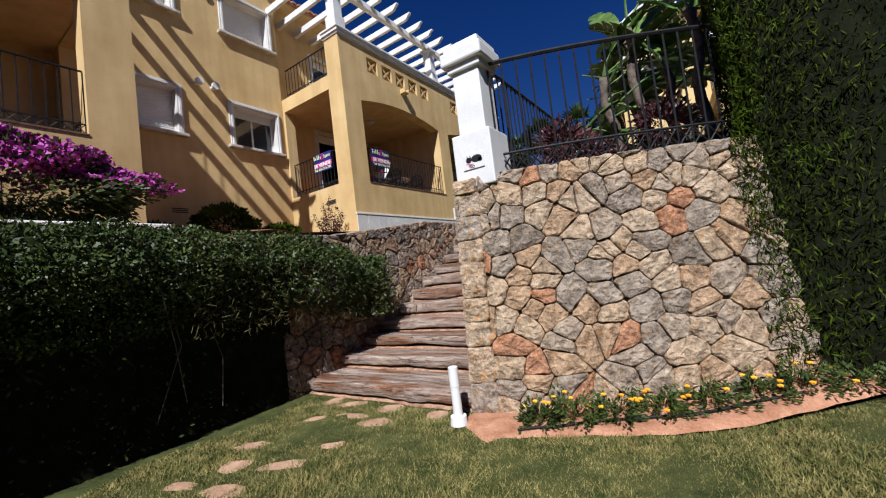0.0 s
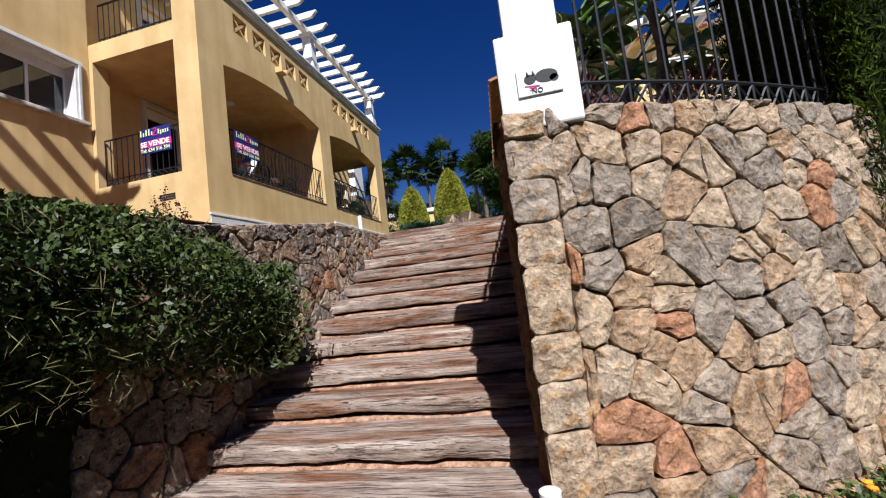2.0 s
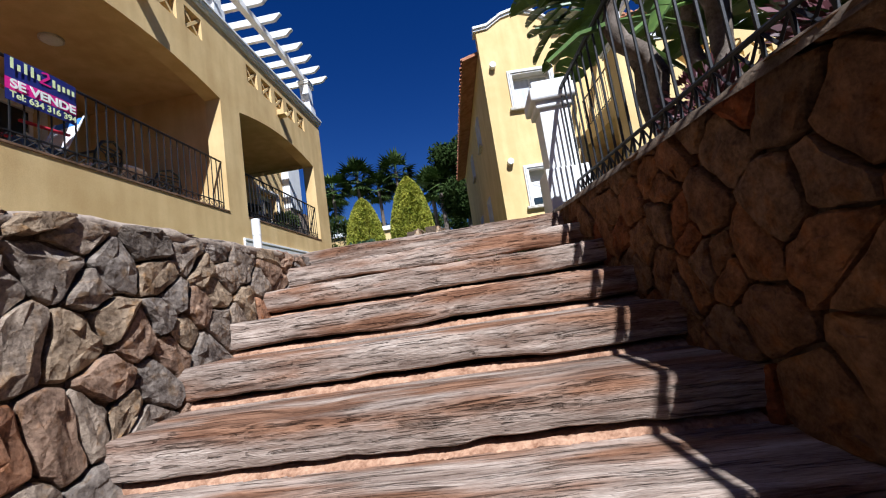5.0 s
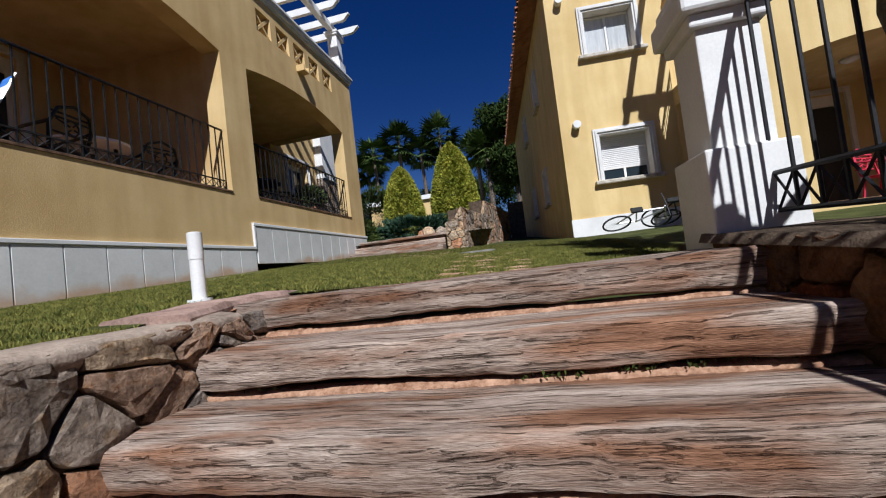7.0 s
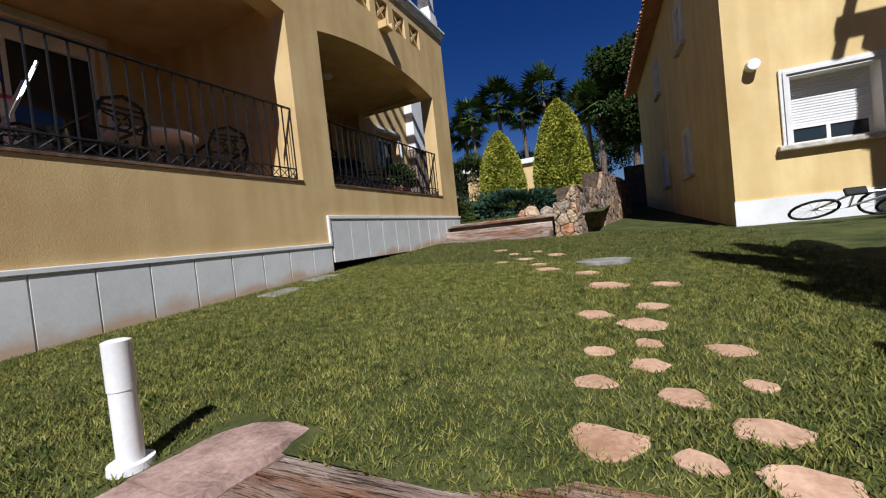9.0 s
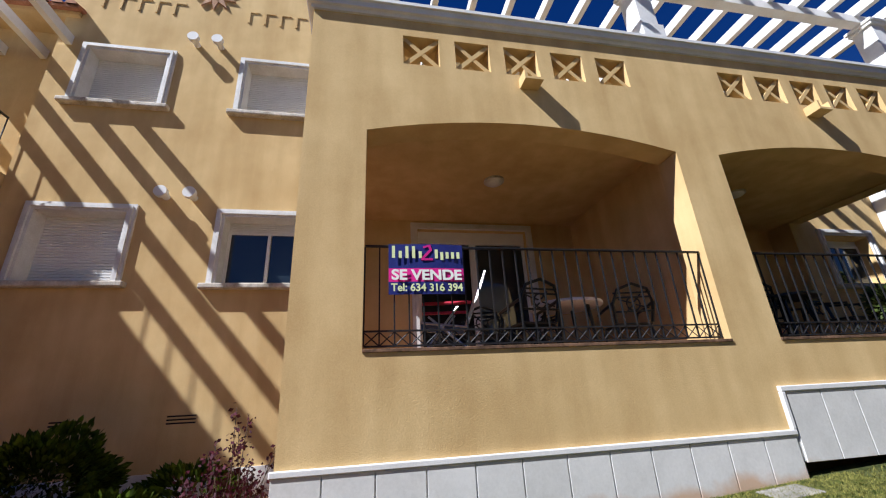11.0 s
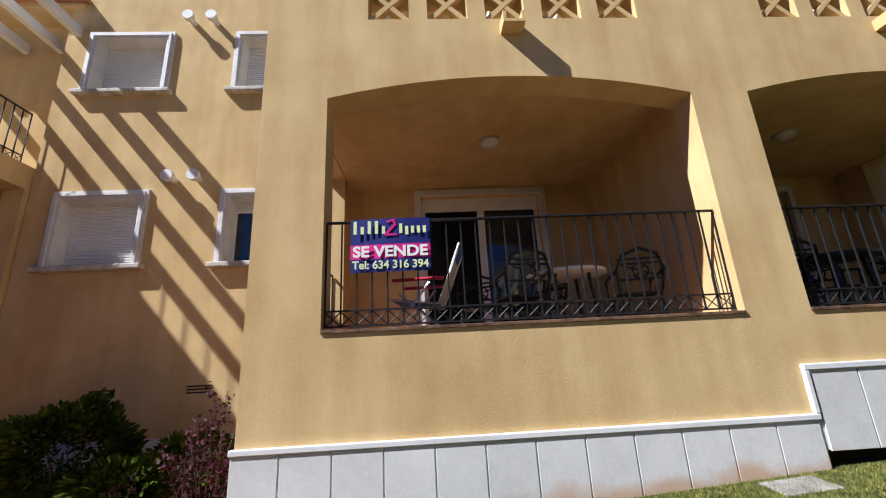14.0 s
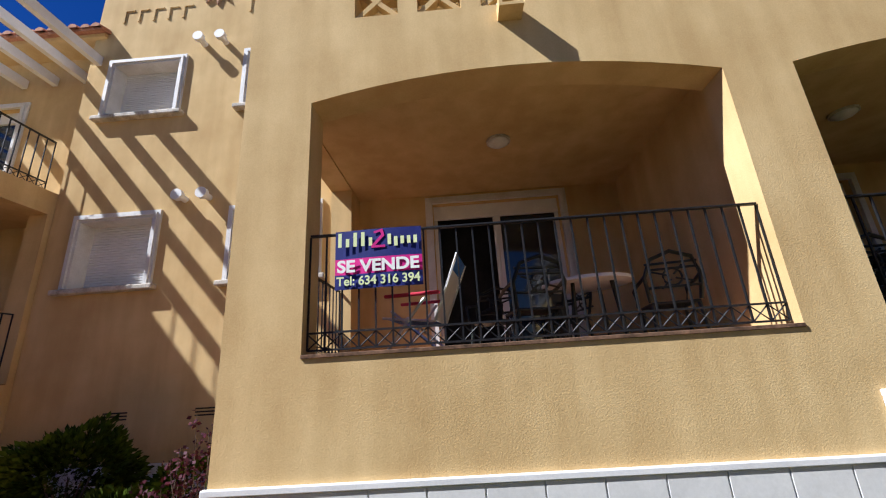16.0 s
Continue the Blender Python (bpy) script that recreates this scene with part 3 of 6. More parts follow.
def masonry(wall, f, u, z, size, seed, keep=lambda u, z: True, gap=0.011, top=None, proud=(0.03, 0.06), material=STONE, start=None):
    r = random.Random(seed)
    for poly in cells(*u, *z, size, seed):
        if top:
            poly = [(a, min(b, top(a))) for a, b in poly]
        if start:
            poly = [(max(a, start(b)), b) for a, b in poly]
        cu, cz = sum(p[0] for p in poly) / len(poly), sum(p[1] for p in poly) / len(poly)
        if keep(cu, cz) and max(p[1] for p in poly) - min(p[1] for p in poly) > 0.05:
            bm = stone(f, poly, r, gap, proud)
            if bm:
                part("stone", bm, material, wall)


def f_front(u, d, z):
    """Along the curved front wall: u is x, d outwards, leaning back with height."""
    s = 0.3 + 0.17 * (u + 1.39)
    nrm = Vector((s, -1, 0)).normalized()
    return Vector((u, front_y(u) + 0.07 * z, z)) + nrm * d


def f_left(u, d, z):
    return Vector((LW - 0.03 * (z - 1) + d, u, z))


def right_x(y):
    """The face of the stair's right wall, which closes in towards the head."""
    return -1.425 - 0.034 * (y - 3.4)


def f_right(u, d, z):
    return Vector((right_x(max(u, 3.4)) + 0.063 * max(0, min(1, (3.4 - u) / 0.45)) - d, u, z))


def step_z(y):
    for a, b in zip(FRONTS[::-1], BASES[::-1]):
        if y >= a:
            return b
    return 0.0


def left_top(y):
    return 2.02 + 0.3 * min(1, max(0, (y - 3.6) / 2.4))


def right_top(y):
    return 2.15 + 0.05 * (y - 2.9)


wall_front = bmesh.new()
n = 24
us = [-1.42 + 4.6 * i / n for i in range(n + 1)]
rows = [[wall_front.verts.new(f_front(u, -dd, z)) for dd, z in ((0, -0.2), (0, 2.13), (0.4, 2.13), (0.4, -0.2))] for u in us]
for v in rows[0]:
    v.co.x = -1.37
for a, b in zip(rows, rows[1:]):
    for j in range(4):
        wall_front.faces.new((a[j], a[(j + 1) % 4], b[(j + 1) % 4], b[j]))
wall_front.faces.new(rows[0]), wall_front.faces.new(rows[-1])
wall_front = tagged(part("wall_front", wall_front, MORTAR), "curved dry stone garden wall of buff and grey field stone", "wall", "", "structure")
wall_left = wall_solid("wall_left", f_left, [(-8, -0.2), (8.6, -0.2), (8.6, 2.3), (6, left_top(6) - 0.03), (3.6, left_top(3.6) - 0.03), (-8, 2.0)], 0.36, "rough stone retaining wall beside the stair")
wall_right = wall_solid("wall_right", f_right, [(3.12, -0.2), (8.9, -0.2), (8.9, 2.39), (3.12, right_top(3.12) - 0.03)], 0.4, "rust-brown stone retaining wall under the railing, shade in its colour")


# ---- gate pillars ----
def pillar(x, y, z, w, h, label):
    p = empty("gate_pillar", label, "pillar", "white gate pillars", (x, y, z))
    for name, hw, za, zb, bev in (("plinth", w / 2 + 0.05, -0.06, h * 0.34, 0.012), ("shaft", w / 2 - 0.01, h * 0.34, h * 0.8, 0.008), ("neck", w / 2 + 0.025, h * 0.8, h * 0.85, 0.012), ("capital", w / 2 + 0.07, h * 0.85, h * 0.95, 0.02), ("cap", w / 2 + 0.04, h * 0.95, h, 0.015)):
        bm = bmesh.new()
        box(bm, ident, (x - hw, x + hw), (y - hw, y + hw), (z + za, z + zb), bev)
        part(name, bm, WHITE, p)
    return p


pillar(-1.185, 3.215, 2.13, 0.31, 1.37, "white rendered gate pillar standing on the stone wall")
pillar(-1.4, 8.58, 2.38, 0.32, 1.38, "white rendered pillar at the head of the stair")

# ---- houses ----


def ring_u(bm, f, u0, u1, z0, z1, w, d):
    """A moulding round the two sides and the top of an opening."""
    panel(bm, f, [(u0, z0), (u0 + w, z0), (u0 + w, z1 - w), (u1 - w, z1 - w), (u1 - w, z0), (u1, z0), (u1, z1), (u0, z1)], [], d)


def window(f, parent, u0, u1, z0, z1, kind, name="window"):
    """A moulded white surround with a sill, a deep reveal and a shutter or a sliding sash; f maps (along, outwards, up)."""
    win = empty(name, "", "", at=f((u0 + u1) / 2, 0, z0))
    under_keep(win, parent)
    t = 0.13
    for a, dd in ((0.0, 0.045), (0.045, 0.07), (0.09, 0.04)):
        bm = bmesh.new()
        ring_u(bm, f, u0 + a, u1 - a, z0, z1 - a, 0.044, (-0.02, dd))
        part("window_frame", bm, TRIM, win)
    bm = bmesh.new()
    box(bm, f, (u0 - 0.08, u1 + 0.08), (-0.16, 0.12), (z0 - 0.09, z0 - 0.002), 0.02)
    part("window_sill", bm, SILL, win, "weathered stone sill with dirty edge")
    a, b, c, e = u0 + t, u1 - t, z0, z1 - t
    bm = bmesh.new()
    ring_u(bm, f, a - 0.03, b + 0.03, c, e + 0.03, 0.034, (-0.29, -0.015))
    part("reveal", bm, TRIM, win)
    if kind != "shutter":
        drop = 0.16 if kind == "glass" else 0.7 * (e - c) if kind == "half" else 0.02
        bm = bmesh.new()
        box(bm, f, (a, b), (-0.275, -0.225), (c, c + 0.05))
        box(bm, f, (a, b), (-0.275, -0.225), (e - drop - 0.05, e - drop))
        for q in (a, (a + b) / 2 - 0.025, b - 0.05):
            box(bm, f, (q, q + 0.05), (-0.273, -0.223), (c + 0.05, e - drop - 0.05))
        part("sash", bm, WHITE, win)
        for q in (a, (a + b) / 2):
            bm = bmesh.new()
            box(bm, f, (q + 0.04, q + (b - a) / 2 - 0.03), (-0.26, -0.245), (c + 0.04, e - drop - 0.04))
            part("pane", bm, CURTAINED if kind == "curtain" else GLASS, win)
        e0 = e - drop
    else:
        e0 = c
    if e0 < e - 0.03:
        n = max(3, round((e - e0) / 0.045))
        bm = bmesh.new()
        prof = [(-0.28, e), (-0.28, e0)]
        for k in range(n):
            za, zb = e0 + (e - e0) * k / n, e0 + (e - e0) * (k + 1) / n
            prof += [(-0.252, za + 0.002), (-0.235, za + 0.012), (-0.235, zb - 0.006), (-0.252, zb)]
        panel(bm, lambda d, u, z: f(u, d, z), prof, [], (a + 0.005, b - 0.005))
        part("roller_shutter", bm, SHUTTER, win, "lowered pale roller shutter")
    return win


def under_keep(ob, parent):
    """Parents an empty that already stands at its world place."""
    return under(ob, parent)


def railing(f, u0, u1, z0, z1, d, label, group, returns=True):
    """A wrought-iron balcony railing: rails, balusters and a band of crosses."""
    rail = empty("balcony_railing", label, "railing", group, f((u0 + u1) / 2, d, z0))
    bm = bmesh.new()
    box(bm, f, (u0, u1), (d - 0.022, d + 0.022), (z1 - 0.018, z1), 0.004)
    part("top_rail", bm, IRON, rail)
    for z in (z0 + 0.02, z0 + 0.16):
        bm = bmesh.new()
        box(bm, f, (u0, u1), (d - 0.012, d + 0.012), (z, z + 0.016))
        part("bottom_rail", bm, IRON, rail)
    bm = bmesh.new()
    h = 0.007
    box(bm, ident, (-h, h), (-h, h), (0.03, z1 - z0 - 0.018))
    first = part("baluster", bm, IRON, rail)
    n = max(2, round((u1 - u0) / 0.145))
    for k in range(n + 1):
        m = Matrix.Translation(f(u0 + (u1 - u0) * k / n, d, z0))
        if k == 0:
            first.matrix_basis = m
        else:
            same("baluster", first.data, rail, m)
    bm = bmesh.new()
    for k in range(n):
        a, b = u0 + (u1 - u0) * k / n, u0 + (u1 - u0) * (k + 1) / n
        for p, q in (((a, z0 + 0.03), (b, z0 + 0.16)), ((a, z0 + 0.16), (b, z0 + 0.03))):
            tube(bm, [f(p[0], d, p[1]), f(q[0], d, q[1])], 0.006, 4)
    part("lattice", bm, IRON, rail)
    return rail


def spout(f, u, z, parent):
    bm = bmesh.new()
    box(bm, f, (u - 0.12, u + 0.12), (-0.02, 0.19), (z, z + 0.035))
    box(bm, f, (u - 0.12, u - 0.085), (-0.02, 0.19), (z + 0.035, z + 0.14))
    box(bm, f, (u + 0.085, u + 0.12), (-0.02, 0.19), (z + 0.035, z + 0.14))
    part("water_spout", bm, STUCCO, parent)


def block(f, house, z, group="", porch=False):
    """A two-storey balcony block: f maps (along the facade from its free corner, outwards, up from z)."""
    g = lambda u, d, h: f(u, d, z + h)
    W = 9.9
    o1, o2 = (0.66, 4.56), (5.2, 9.06)
    holes = [arch(*o1, 0.0, 2.38, 2.62), arch(*o2, 0.0, 2.38, 2.62)]
    xs = [1.08 + 0.655 * k for k in range(5)] + [5.66 + 0.645 * k for k in range(5)]
    holes += [rect(x, x + 0.45, 3.38, 3.83) for x in xs]
    bm = bmesh.new()
    panel(bm, g, [(0, -2.2), (4.98, -2.2), (4.98, -1.19), (7.4, -1.19), (7.4, -2.2), (W, -2.2), (W, 4.09), (0, 4.09)] if not porch else rect(0, W, -2.2, 4.09), holes, (0, -0.33))
    part("facade_wall", bm, STUCCO, house, "ochre stucco front with arched balcony openings")
    for x in xs:
        bm = bmesh.new()
        for a, b in (((x, 3.38), (x + 0.45, 3.83)), ((x, 3.83), (x + 0.45, 3.38))):
            w = 0.028
            n = Vector((-(b[1] - a[1]), b[0] - a[0])).normalized() * w
            poly = [(a[0] + n.x, a[1] + n.y), (b[0] + n.x, b[1] + n.y), (b[0] - n.x, b[1] - n.y), (a[0] - n.x, a[1] - n.y)]
            panel(bm, g, poly, [], (-0.03 - 0.003 * (a[1] > 3.5), -0.12))
        part("cross_grille", bm, STUCCO, house)
    for side, u0, u1 in (("near", 0.0, 0.33), ("far", W - 0.33, W)):
        s = lambda a, d, h, u0=u0: g(u0 + d, -a, h)
        bm = bmesh.new()
        outer = [(0.33, -2.2), (3.1, -2.2), (3.1, 3.1), (0.55, 3.1), (0.55, 4.09), (0.33, 4.09)]
        panel(bm, s, outer, [rect(0.56, 2.6, 0.0, 2.7)], (0.003, 0.33))
        part("side_wall", bm, STUCCO, house)
    back = -3.12
    bm = bmesh.new()
    panel(bm, g, rect(0.0, W, -2.2, 6.4), [rect(1.605, 3.74, 0.0, 2.55), rect(6.6, 8.5, 0.0, 2.42), rect(1.66, 3.5, 3.1, 5.3), rect(6.6, 8.5, 3.1, 5.3)], (back, back - 0.3))
    part("back_wall", bm, STUCCO, house)
    bm = bmesh.new()
    box(bm, g, (0.34, W - 0.34), (back, -0.34), (-0.25, -0.06))
    part("balcony_floor", bm, TERRACE, house)
    bm = bmesh.new()
    box(bm, g, (0.335, W - 0.335), (back, -0.335), (2.72, 3.05))
    part("balcony_ceiling", bm, STUCCO, house)
    bm = bmesh.new()
    box(bm, g, (4.75, 4.98), (back, -0.34), (-0.06, 2.72))
    part("party_wall", bm, STUCCO, house)
    bm = bmesh.new()
    for u0, u1 in (o1, o2):
        box(bm, g, (u0, u1), (-0.36, 0.015), (-0.016, 0.015), 0.004)
    box(bm, g, (0.02, 0.35), (-2.6, -0.56), (-0.03, 0.012))
    part("balcony_sill", bm, STAINED, house, "terracotta coping with dark stained edge")
    bm = bmesh.new()
    for a, dd, h0, h1 in ((0, 0.03, 4.09, 4.15), (0, 0.07, 4.15, 4.24), (0, 0.1, 4.24, 4.29)):
        box(bm, g, (-dd, W + dd), (-0.4, dd), (h0, h1))
        box(bm, g, (-dd, 0.4), (-0.55 - dd * 0.3, -0.4), (h0, h1))
    part("cornice", bm, WHITE, house, "weathered white moulded cornice")
    # balcony doors with shutter boxes
    for u0, u1, h0, h1 in ((1.605, 3.74, 0, 2.55), (6.6, 8.5, 0, 2.42), (1.66, 3.5, 3.1, 5.3), (6.6, 8.5, 3.1, 5.3)):
        door = under_keep(empty("balcony_door", "", "", at=g((u0 + u1) / 2, back, h0)), house)
        for a, dd in ((0.0, 0.03), (0.06, 0.06)):
            bm = bmesh.new()
            ring_u(bm, g, u0 - 0.13 + a, u1 + 0.13 - a, h0, h1 + 0.13 - a, 0.06, (back - 0.02, back + dd))
            part("door_surround", bm, TRIM, door)
        bm = bmesh.new()
        box(bm, g, (u0, u1), (back - 0.16, back - 0.1), (h1 - 0.24, h1))
        part("shutter_box", bm, SHUTTER, door)
        bm = bmesh.new()
        mid = (u0 + u1) / 2
        for q in (u0, mid - 0.05, mid + 0.012, u1 - 0.06):
            box(bm, g, (q, q + 0.06), (back - 0.18, back - 0.12), (h0, h1 - 0.24))
        box(bm, g, (u0 + 0.06, u1 - 0.06), (back - 0.178, back - 0.122), (h0, h0 + 0.07))
        part("door_frame", bm, WHITE, door)
        # the near balcony's first pane is left out to show dark, without reflection
        for q in (u0 + 0.05, mid + 0.05) if u0 > 1.61 else (mid + 0.05,):
            bm = bmesh.new()
            box(bm, g, (q, q + (u1 - u0) / 2 - 0.08), (back - 0.16, back - 0.145), (h0 + 0.06, h1 - 0.26))
            part("pane", bm, GLASS, door)
    # solid block whose black colour gives the shade behind the balcony doors
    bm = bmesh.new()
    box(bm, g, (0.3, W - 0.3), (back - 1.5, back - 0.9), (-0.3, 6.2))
    part("room_shade_block", bm, DARKIN, house)
    # tiled eave over the upper terrace
    bm = bmesh.new()
    box(bm, g, (-0.25, W + 0.25), (back - 0.25, back + 0.5), (6.4, 6.48))
    part("eave", bm, STUCCO, house)
    roof_tiles(lambda a, b, h: g(a, back + 0.62 - b, 6.5 + h + b * 0.36), -0.3, W + 0.3, 3.2, house)
    for u in (2.66, 7.1):
        spout(g, u, 3.16, house)
    # railings
    if not porch:
        railing(g, o1[0] + 0.01, o1[1] - 0.01, 0.02, 1.05, -0.1, "black wrought-iron railing across an arched balcony", group)
        railing(lambda a, d, h: g(0.16 - d, -a, h), 0.57, 2.59, 0.02, 1.05, 0, "black wrought-iron railing on a balcony's side", group)
    railing(g, o2[0] + 0.01, o2[1] - 0.01, 0.02, 1.05, -0.1, "black wrought-iron railing across an arched balcony", group)
    s = lambda a, d, h: g(0.16 - d, -a, h)
    railing(s, 0.57, 2.59, 3.12, 4.07, 0, "black wrought-iron railing on an upper terrace", group)
    # ceiling lamps
    for u in (2.62, 7.1):
        lamp = empty("ceiling_lamp", "round white glass ceiling lamp under a balcony", "lamp", "balcony lamps", g(u, -1.5, 2.72))
        bm = bmesh.new()
        m = bmesh.ops.create_uvsphere(bm, u_segments=16, v_segments=8, radius=0.14)
        for v in m["verts"]:
            v.co = g(u, -1.5, 2.695) + Vector((v.co.x, v.co.y, v.co.z * 0.45))
        part("glass_shade", bm, TRIM, lamp, "", True)
        bm = bmesh.new()
        c = g(u, -1.5, 2.7)
        cylinder(bm, (c.x, c.y), 0.16, 0.16, c.z - 0.01, c.z + 0.02)
        part("ring", bm, SILL, lamp)
    # pergola
    perg = under_keep(empty("pergola", "", "", at=g(W / 2, -0.2, 4.29)), house)
    for u in (0.2, 4.85, W - 0.2):
        bm = bmesh.new()
        for hw, h0, h1 in ((0.19, 4.29, 4.7), (0.15, 4.7, 5.5), (0.19, 5.5, 5.56), (0.21, 5.56, 5.62)):
            box(bm, g, (u - hw, u + hw), (-0.22 - hw, -0.22 + hw), (h0, h1), 0.008)
        part("post", bm, WHITE, perg)
    bm = bmesh.new()
    box(bm, g, (-0.35, W + 0.35), (-0.3, -0.14), (5.62, 5.8))
    part("main_beam", bm, WHITE, perg)
    n = 17
    for k in range(n):
        u = -0.2 + (W + 0.4) * k / (n - 1)
        bm = bmesh.new()
        prof = [(-3.1, 5.76), (0.2, 5.76), (0.28, 5.78), (0.36, 5.86), (0.44, 5.92), (0.44, 5.95), (-3.1, 5.95)]
        panel(bm, lambda a, d, h: g(u + d, a, h), prof, [], (-0.05, 0.05))
        part("rafter", bm, WHITE, perg)


def roof_tiles(f, u0, u1, depth, house):
    """Rows of half-round clay tiles; f maps (along the eave, up the slope, height)."""
    n = round((u1 - u0) / 0.22)
    bm = bmesh.new()
    box(bm, lambda a, b, c: f(a, b, c), (u0, u1), (0, depth), (-0.06, 0.0))
    deck = part("tiled_roof", bm, ROOF, house)
    for k in range(n):
        c = u0 + (k + 0.5) * (u1 - u0) / n
        bm = bmesh.new()
        rows = []
        for b in (-0.05 + 0.02 * math.sin(k * 2.3), depth):
            rows.append([bm.verts.new(f(c - 0.09 * math.cos(math.pi * j / 6), b, 0.085 * math.sin(math.pi * j / 6))) for j in range(7)])
        for j in range(6):
            bm.faces.new((rows[0][j], rows[0][j + 1], rows[1][j + 1], rows[1][j]))
        bm.faces.new(rows[0])
        part("roof_tile", bm, ROOF, deck)


def vent_cowls(f, u, z, parent):
    for k in (0, 0.41):
        bm = bmesh.new()
        for a, b, r in ((0, 0.16, 0.055), (0.16, 0.24, 0.095)):
            ring = [[bm.verts.new(f(u + k + r * math.cos(2 * math.pi * i / 16), d, z + r * math.sin(2 * math.pi * i / 16))) for i in range(16)] for d in (a, b)]
            for i in range(16):
                bm.faces.new((ring[0][i], ring[0][(i + 1) % 16], ring[1][(i + 1) % 16], ring[1][i]))
            bm.faces.new(ring[0]), bm.faces.new(ring[1])
        part("vent_cowl", bm, WHITE, parent)


def grating(f, u, z, parent):
    bm = bmesh.new()
    for k in range(3):
        box(bm, f, (u, u + 0.36), (0.0, 0.012), (z + 0.045 * k, z + 0.045 * k + 0.02))
    part("air_grating", bm, DARKIN, parent)


RAILS = "balcony railings"
fA = lambda u, d, z: Vector((F + d, 7.24 + u, z))
fW = lambda u, d, z: Vector((F + d, 2.45 - u, z))
fR = lambda u, d, z: Vector((R + d, u, z))
house_a = empty("apartment_house", "ochre stucco apartment house with arched balconies and white pergola", "house", "apartment houses", (F - 2, 12, 2.3))
block(fA, house_a, 4.05, group=RAILS)
house_w = empty("apartment_house", "ochre stucco apartment house wing above a bougainvillea", "house", "apartment houses", (F - 2, -3, 2.3))
block(fW, house_w, 4.05, group=RAILS)
# recessed wall between the two blocks
wins = [(2.87, 4.37, 5.44, 6.7, "shutter"), (5.52, 7.08, 5.41, 6.67, "glass"), (2.89, 4.4, 8.62, 9.87, "shutter"), (5.5, 7.08, 8.62, 9.87, "shutter")]
bm = bmesh.new()
panel(bm, fR, [(2.46, 2.0), (7.235, 2.0), (7.235, 11.9), (6.2, 12.0), (5.4, 12.5), (4.85, 12.65), (4.3, 12.5), (3.5, 12.0), (2.46, 11.9)], [rect(a + 0.13, b - 0.13, c, d - 0.13) for a, b, c, d, _ in wins], (0, -0.35))
part("recessed_wall", bm, STUCCO, house_a)
# black block instead of shaded rooms behind the recessed wall's windows
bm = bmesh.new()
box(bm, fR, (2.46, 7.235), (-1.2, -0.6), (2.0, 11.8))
part("room_shade_block", bm, DARKIN, house_a)
for a, b, c, d, kind in wins:
    window(fR, house_a, a, b, c, d, kind)
for u, z in ((4.73, 6.86), (4.7, 10.08)):
    vent_cowls(fR, u, z, house_a)
for u in (3.94, 5.31):
    grating(fR, u, 3.46, house_a)
sA = lambda a, d, h: Vector((F - a, 7.24 - d, h))
grating(sA, 0.75, 3.55, house_a)
bm = bmesh.new()
box(bm, fR, (2.5, 7.2), (0.0, 0.03), (2.2, 2.88))
part("white_base", bm, WHITE, house_a)
# shallow relief: comb blocks and a star flower
for u in (2.95, 5.5):
    for k in range(5):
        v = u + 0.3 * k
        bm = bmesh.new()
        panel(bm, fR, [(v, 10.8), (v + 0.035, 10.8), (v + 0.035, 11.08), (v + 0.2, 11.08), (v + 0.2, 11.11), (v, 11.11)], [], (-0.01, 0.02))
        part("relief", bm, STUCCO, house_a)
bm = bmesh.new()
for k in range(10):
    a = 2 * math.pi * (k + 0.5) / 10
    q = lambda r, t: (4.85 + r * math.cos(a + t), 11.42 + r * math.sin(a + t))
    poly = [q(0.06, 0), q(0.2, -0.28), q(0.4, 0), q(0.2, 0.28)]
    panel(bm, fR, poly, [], (0, 0.04))
part("star_relief", bm, SLAB, house_a)
# far part of the same house
fR2 = lambda u, d, z: Vector((R + d, 17.14 + u, z))
bm = bmesh.new()
panel(bm, fR2, rect(0, 2.45, 2.5, 10.4), [rect(0.6, 1.8, 5.45, 6.5)], (0, -0.35))
part("recessed_wall", bm, STUCCO, house_a)
window(fR2, house_a, 0.45, 1.95, 5.41, 6.67, "glass")
bm = bmesh.new()
box(bm, fR2, (2.46, 3.5), (-0.6, 0.3), (6.2, 8.1), 0.01)
part("white_wing", bm, WHITE, house_a)
bm = bmesh.new()
box(bm, fR2, (2.46, 5.0), (-0.6, 0.25), (2.8, 6.19), 0.02)
part("stone_base", bm, GREYSTONE, house_a, "rough stone base under a white wing")

# plinth of tiles along the front
plinth = empty("tiled_plinth", "pale grey tile skirting with white top strip along the house", "skirting", at=(F + 0.02, 10, 2.5), kind="structure")
bm = bmesh.new()
box(bm, fA, (-0.0, 4.96), (0.0, 0.02), (2.15, 3.1))
box(bm, fA, (4.96, 9.9), (0.0, 0.02), (2.86, 3.51))
part("bedding", bm, GROUT, plinth)
bm = bmesh.new()
box(bm, fA, (-0.03, 4.97), (0.0, 0.045), (3.1, 3.15), 0.008)
box(bm, fA, (4.93, 9.93), (0.0, 0.045), (3.51, 3.565), 0.008)
box(bm, fA, (4.93, 4.975), (0.0, 0.044), (3.15, 3.51), 0.008)
part("top_strip", bm, WHITE, plinth)
for k in range(12):
    u0, u1 = (-0.02 if k == 0 else 0.37 + 0.418 * (k - 1)), min(4.95, 0.37 + 0.418 * k)
    bm = bmesh.new()
    box(bm, fA, (u0 + 0.006, u1 - 0.006), (0.012, 0.032), (2.1, 3.098), 0.003)
    part("tile", bm, TILE, plinth)
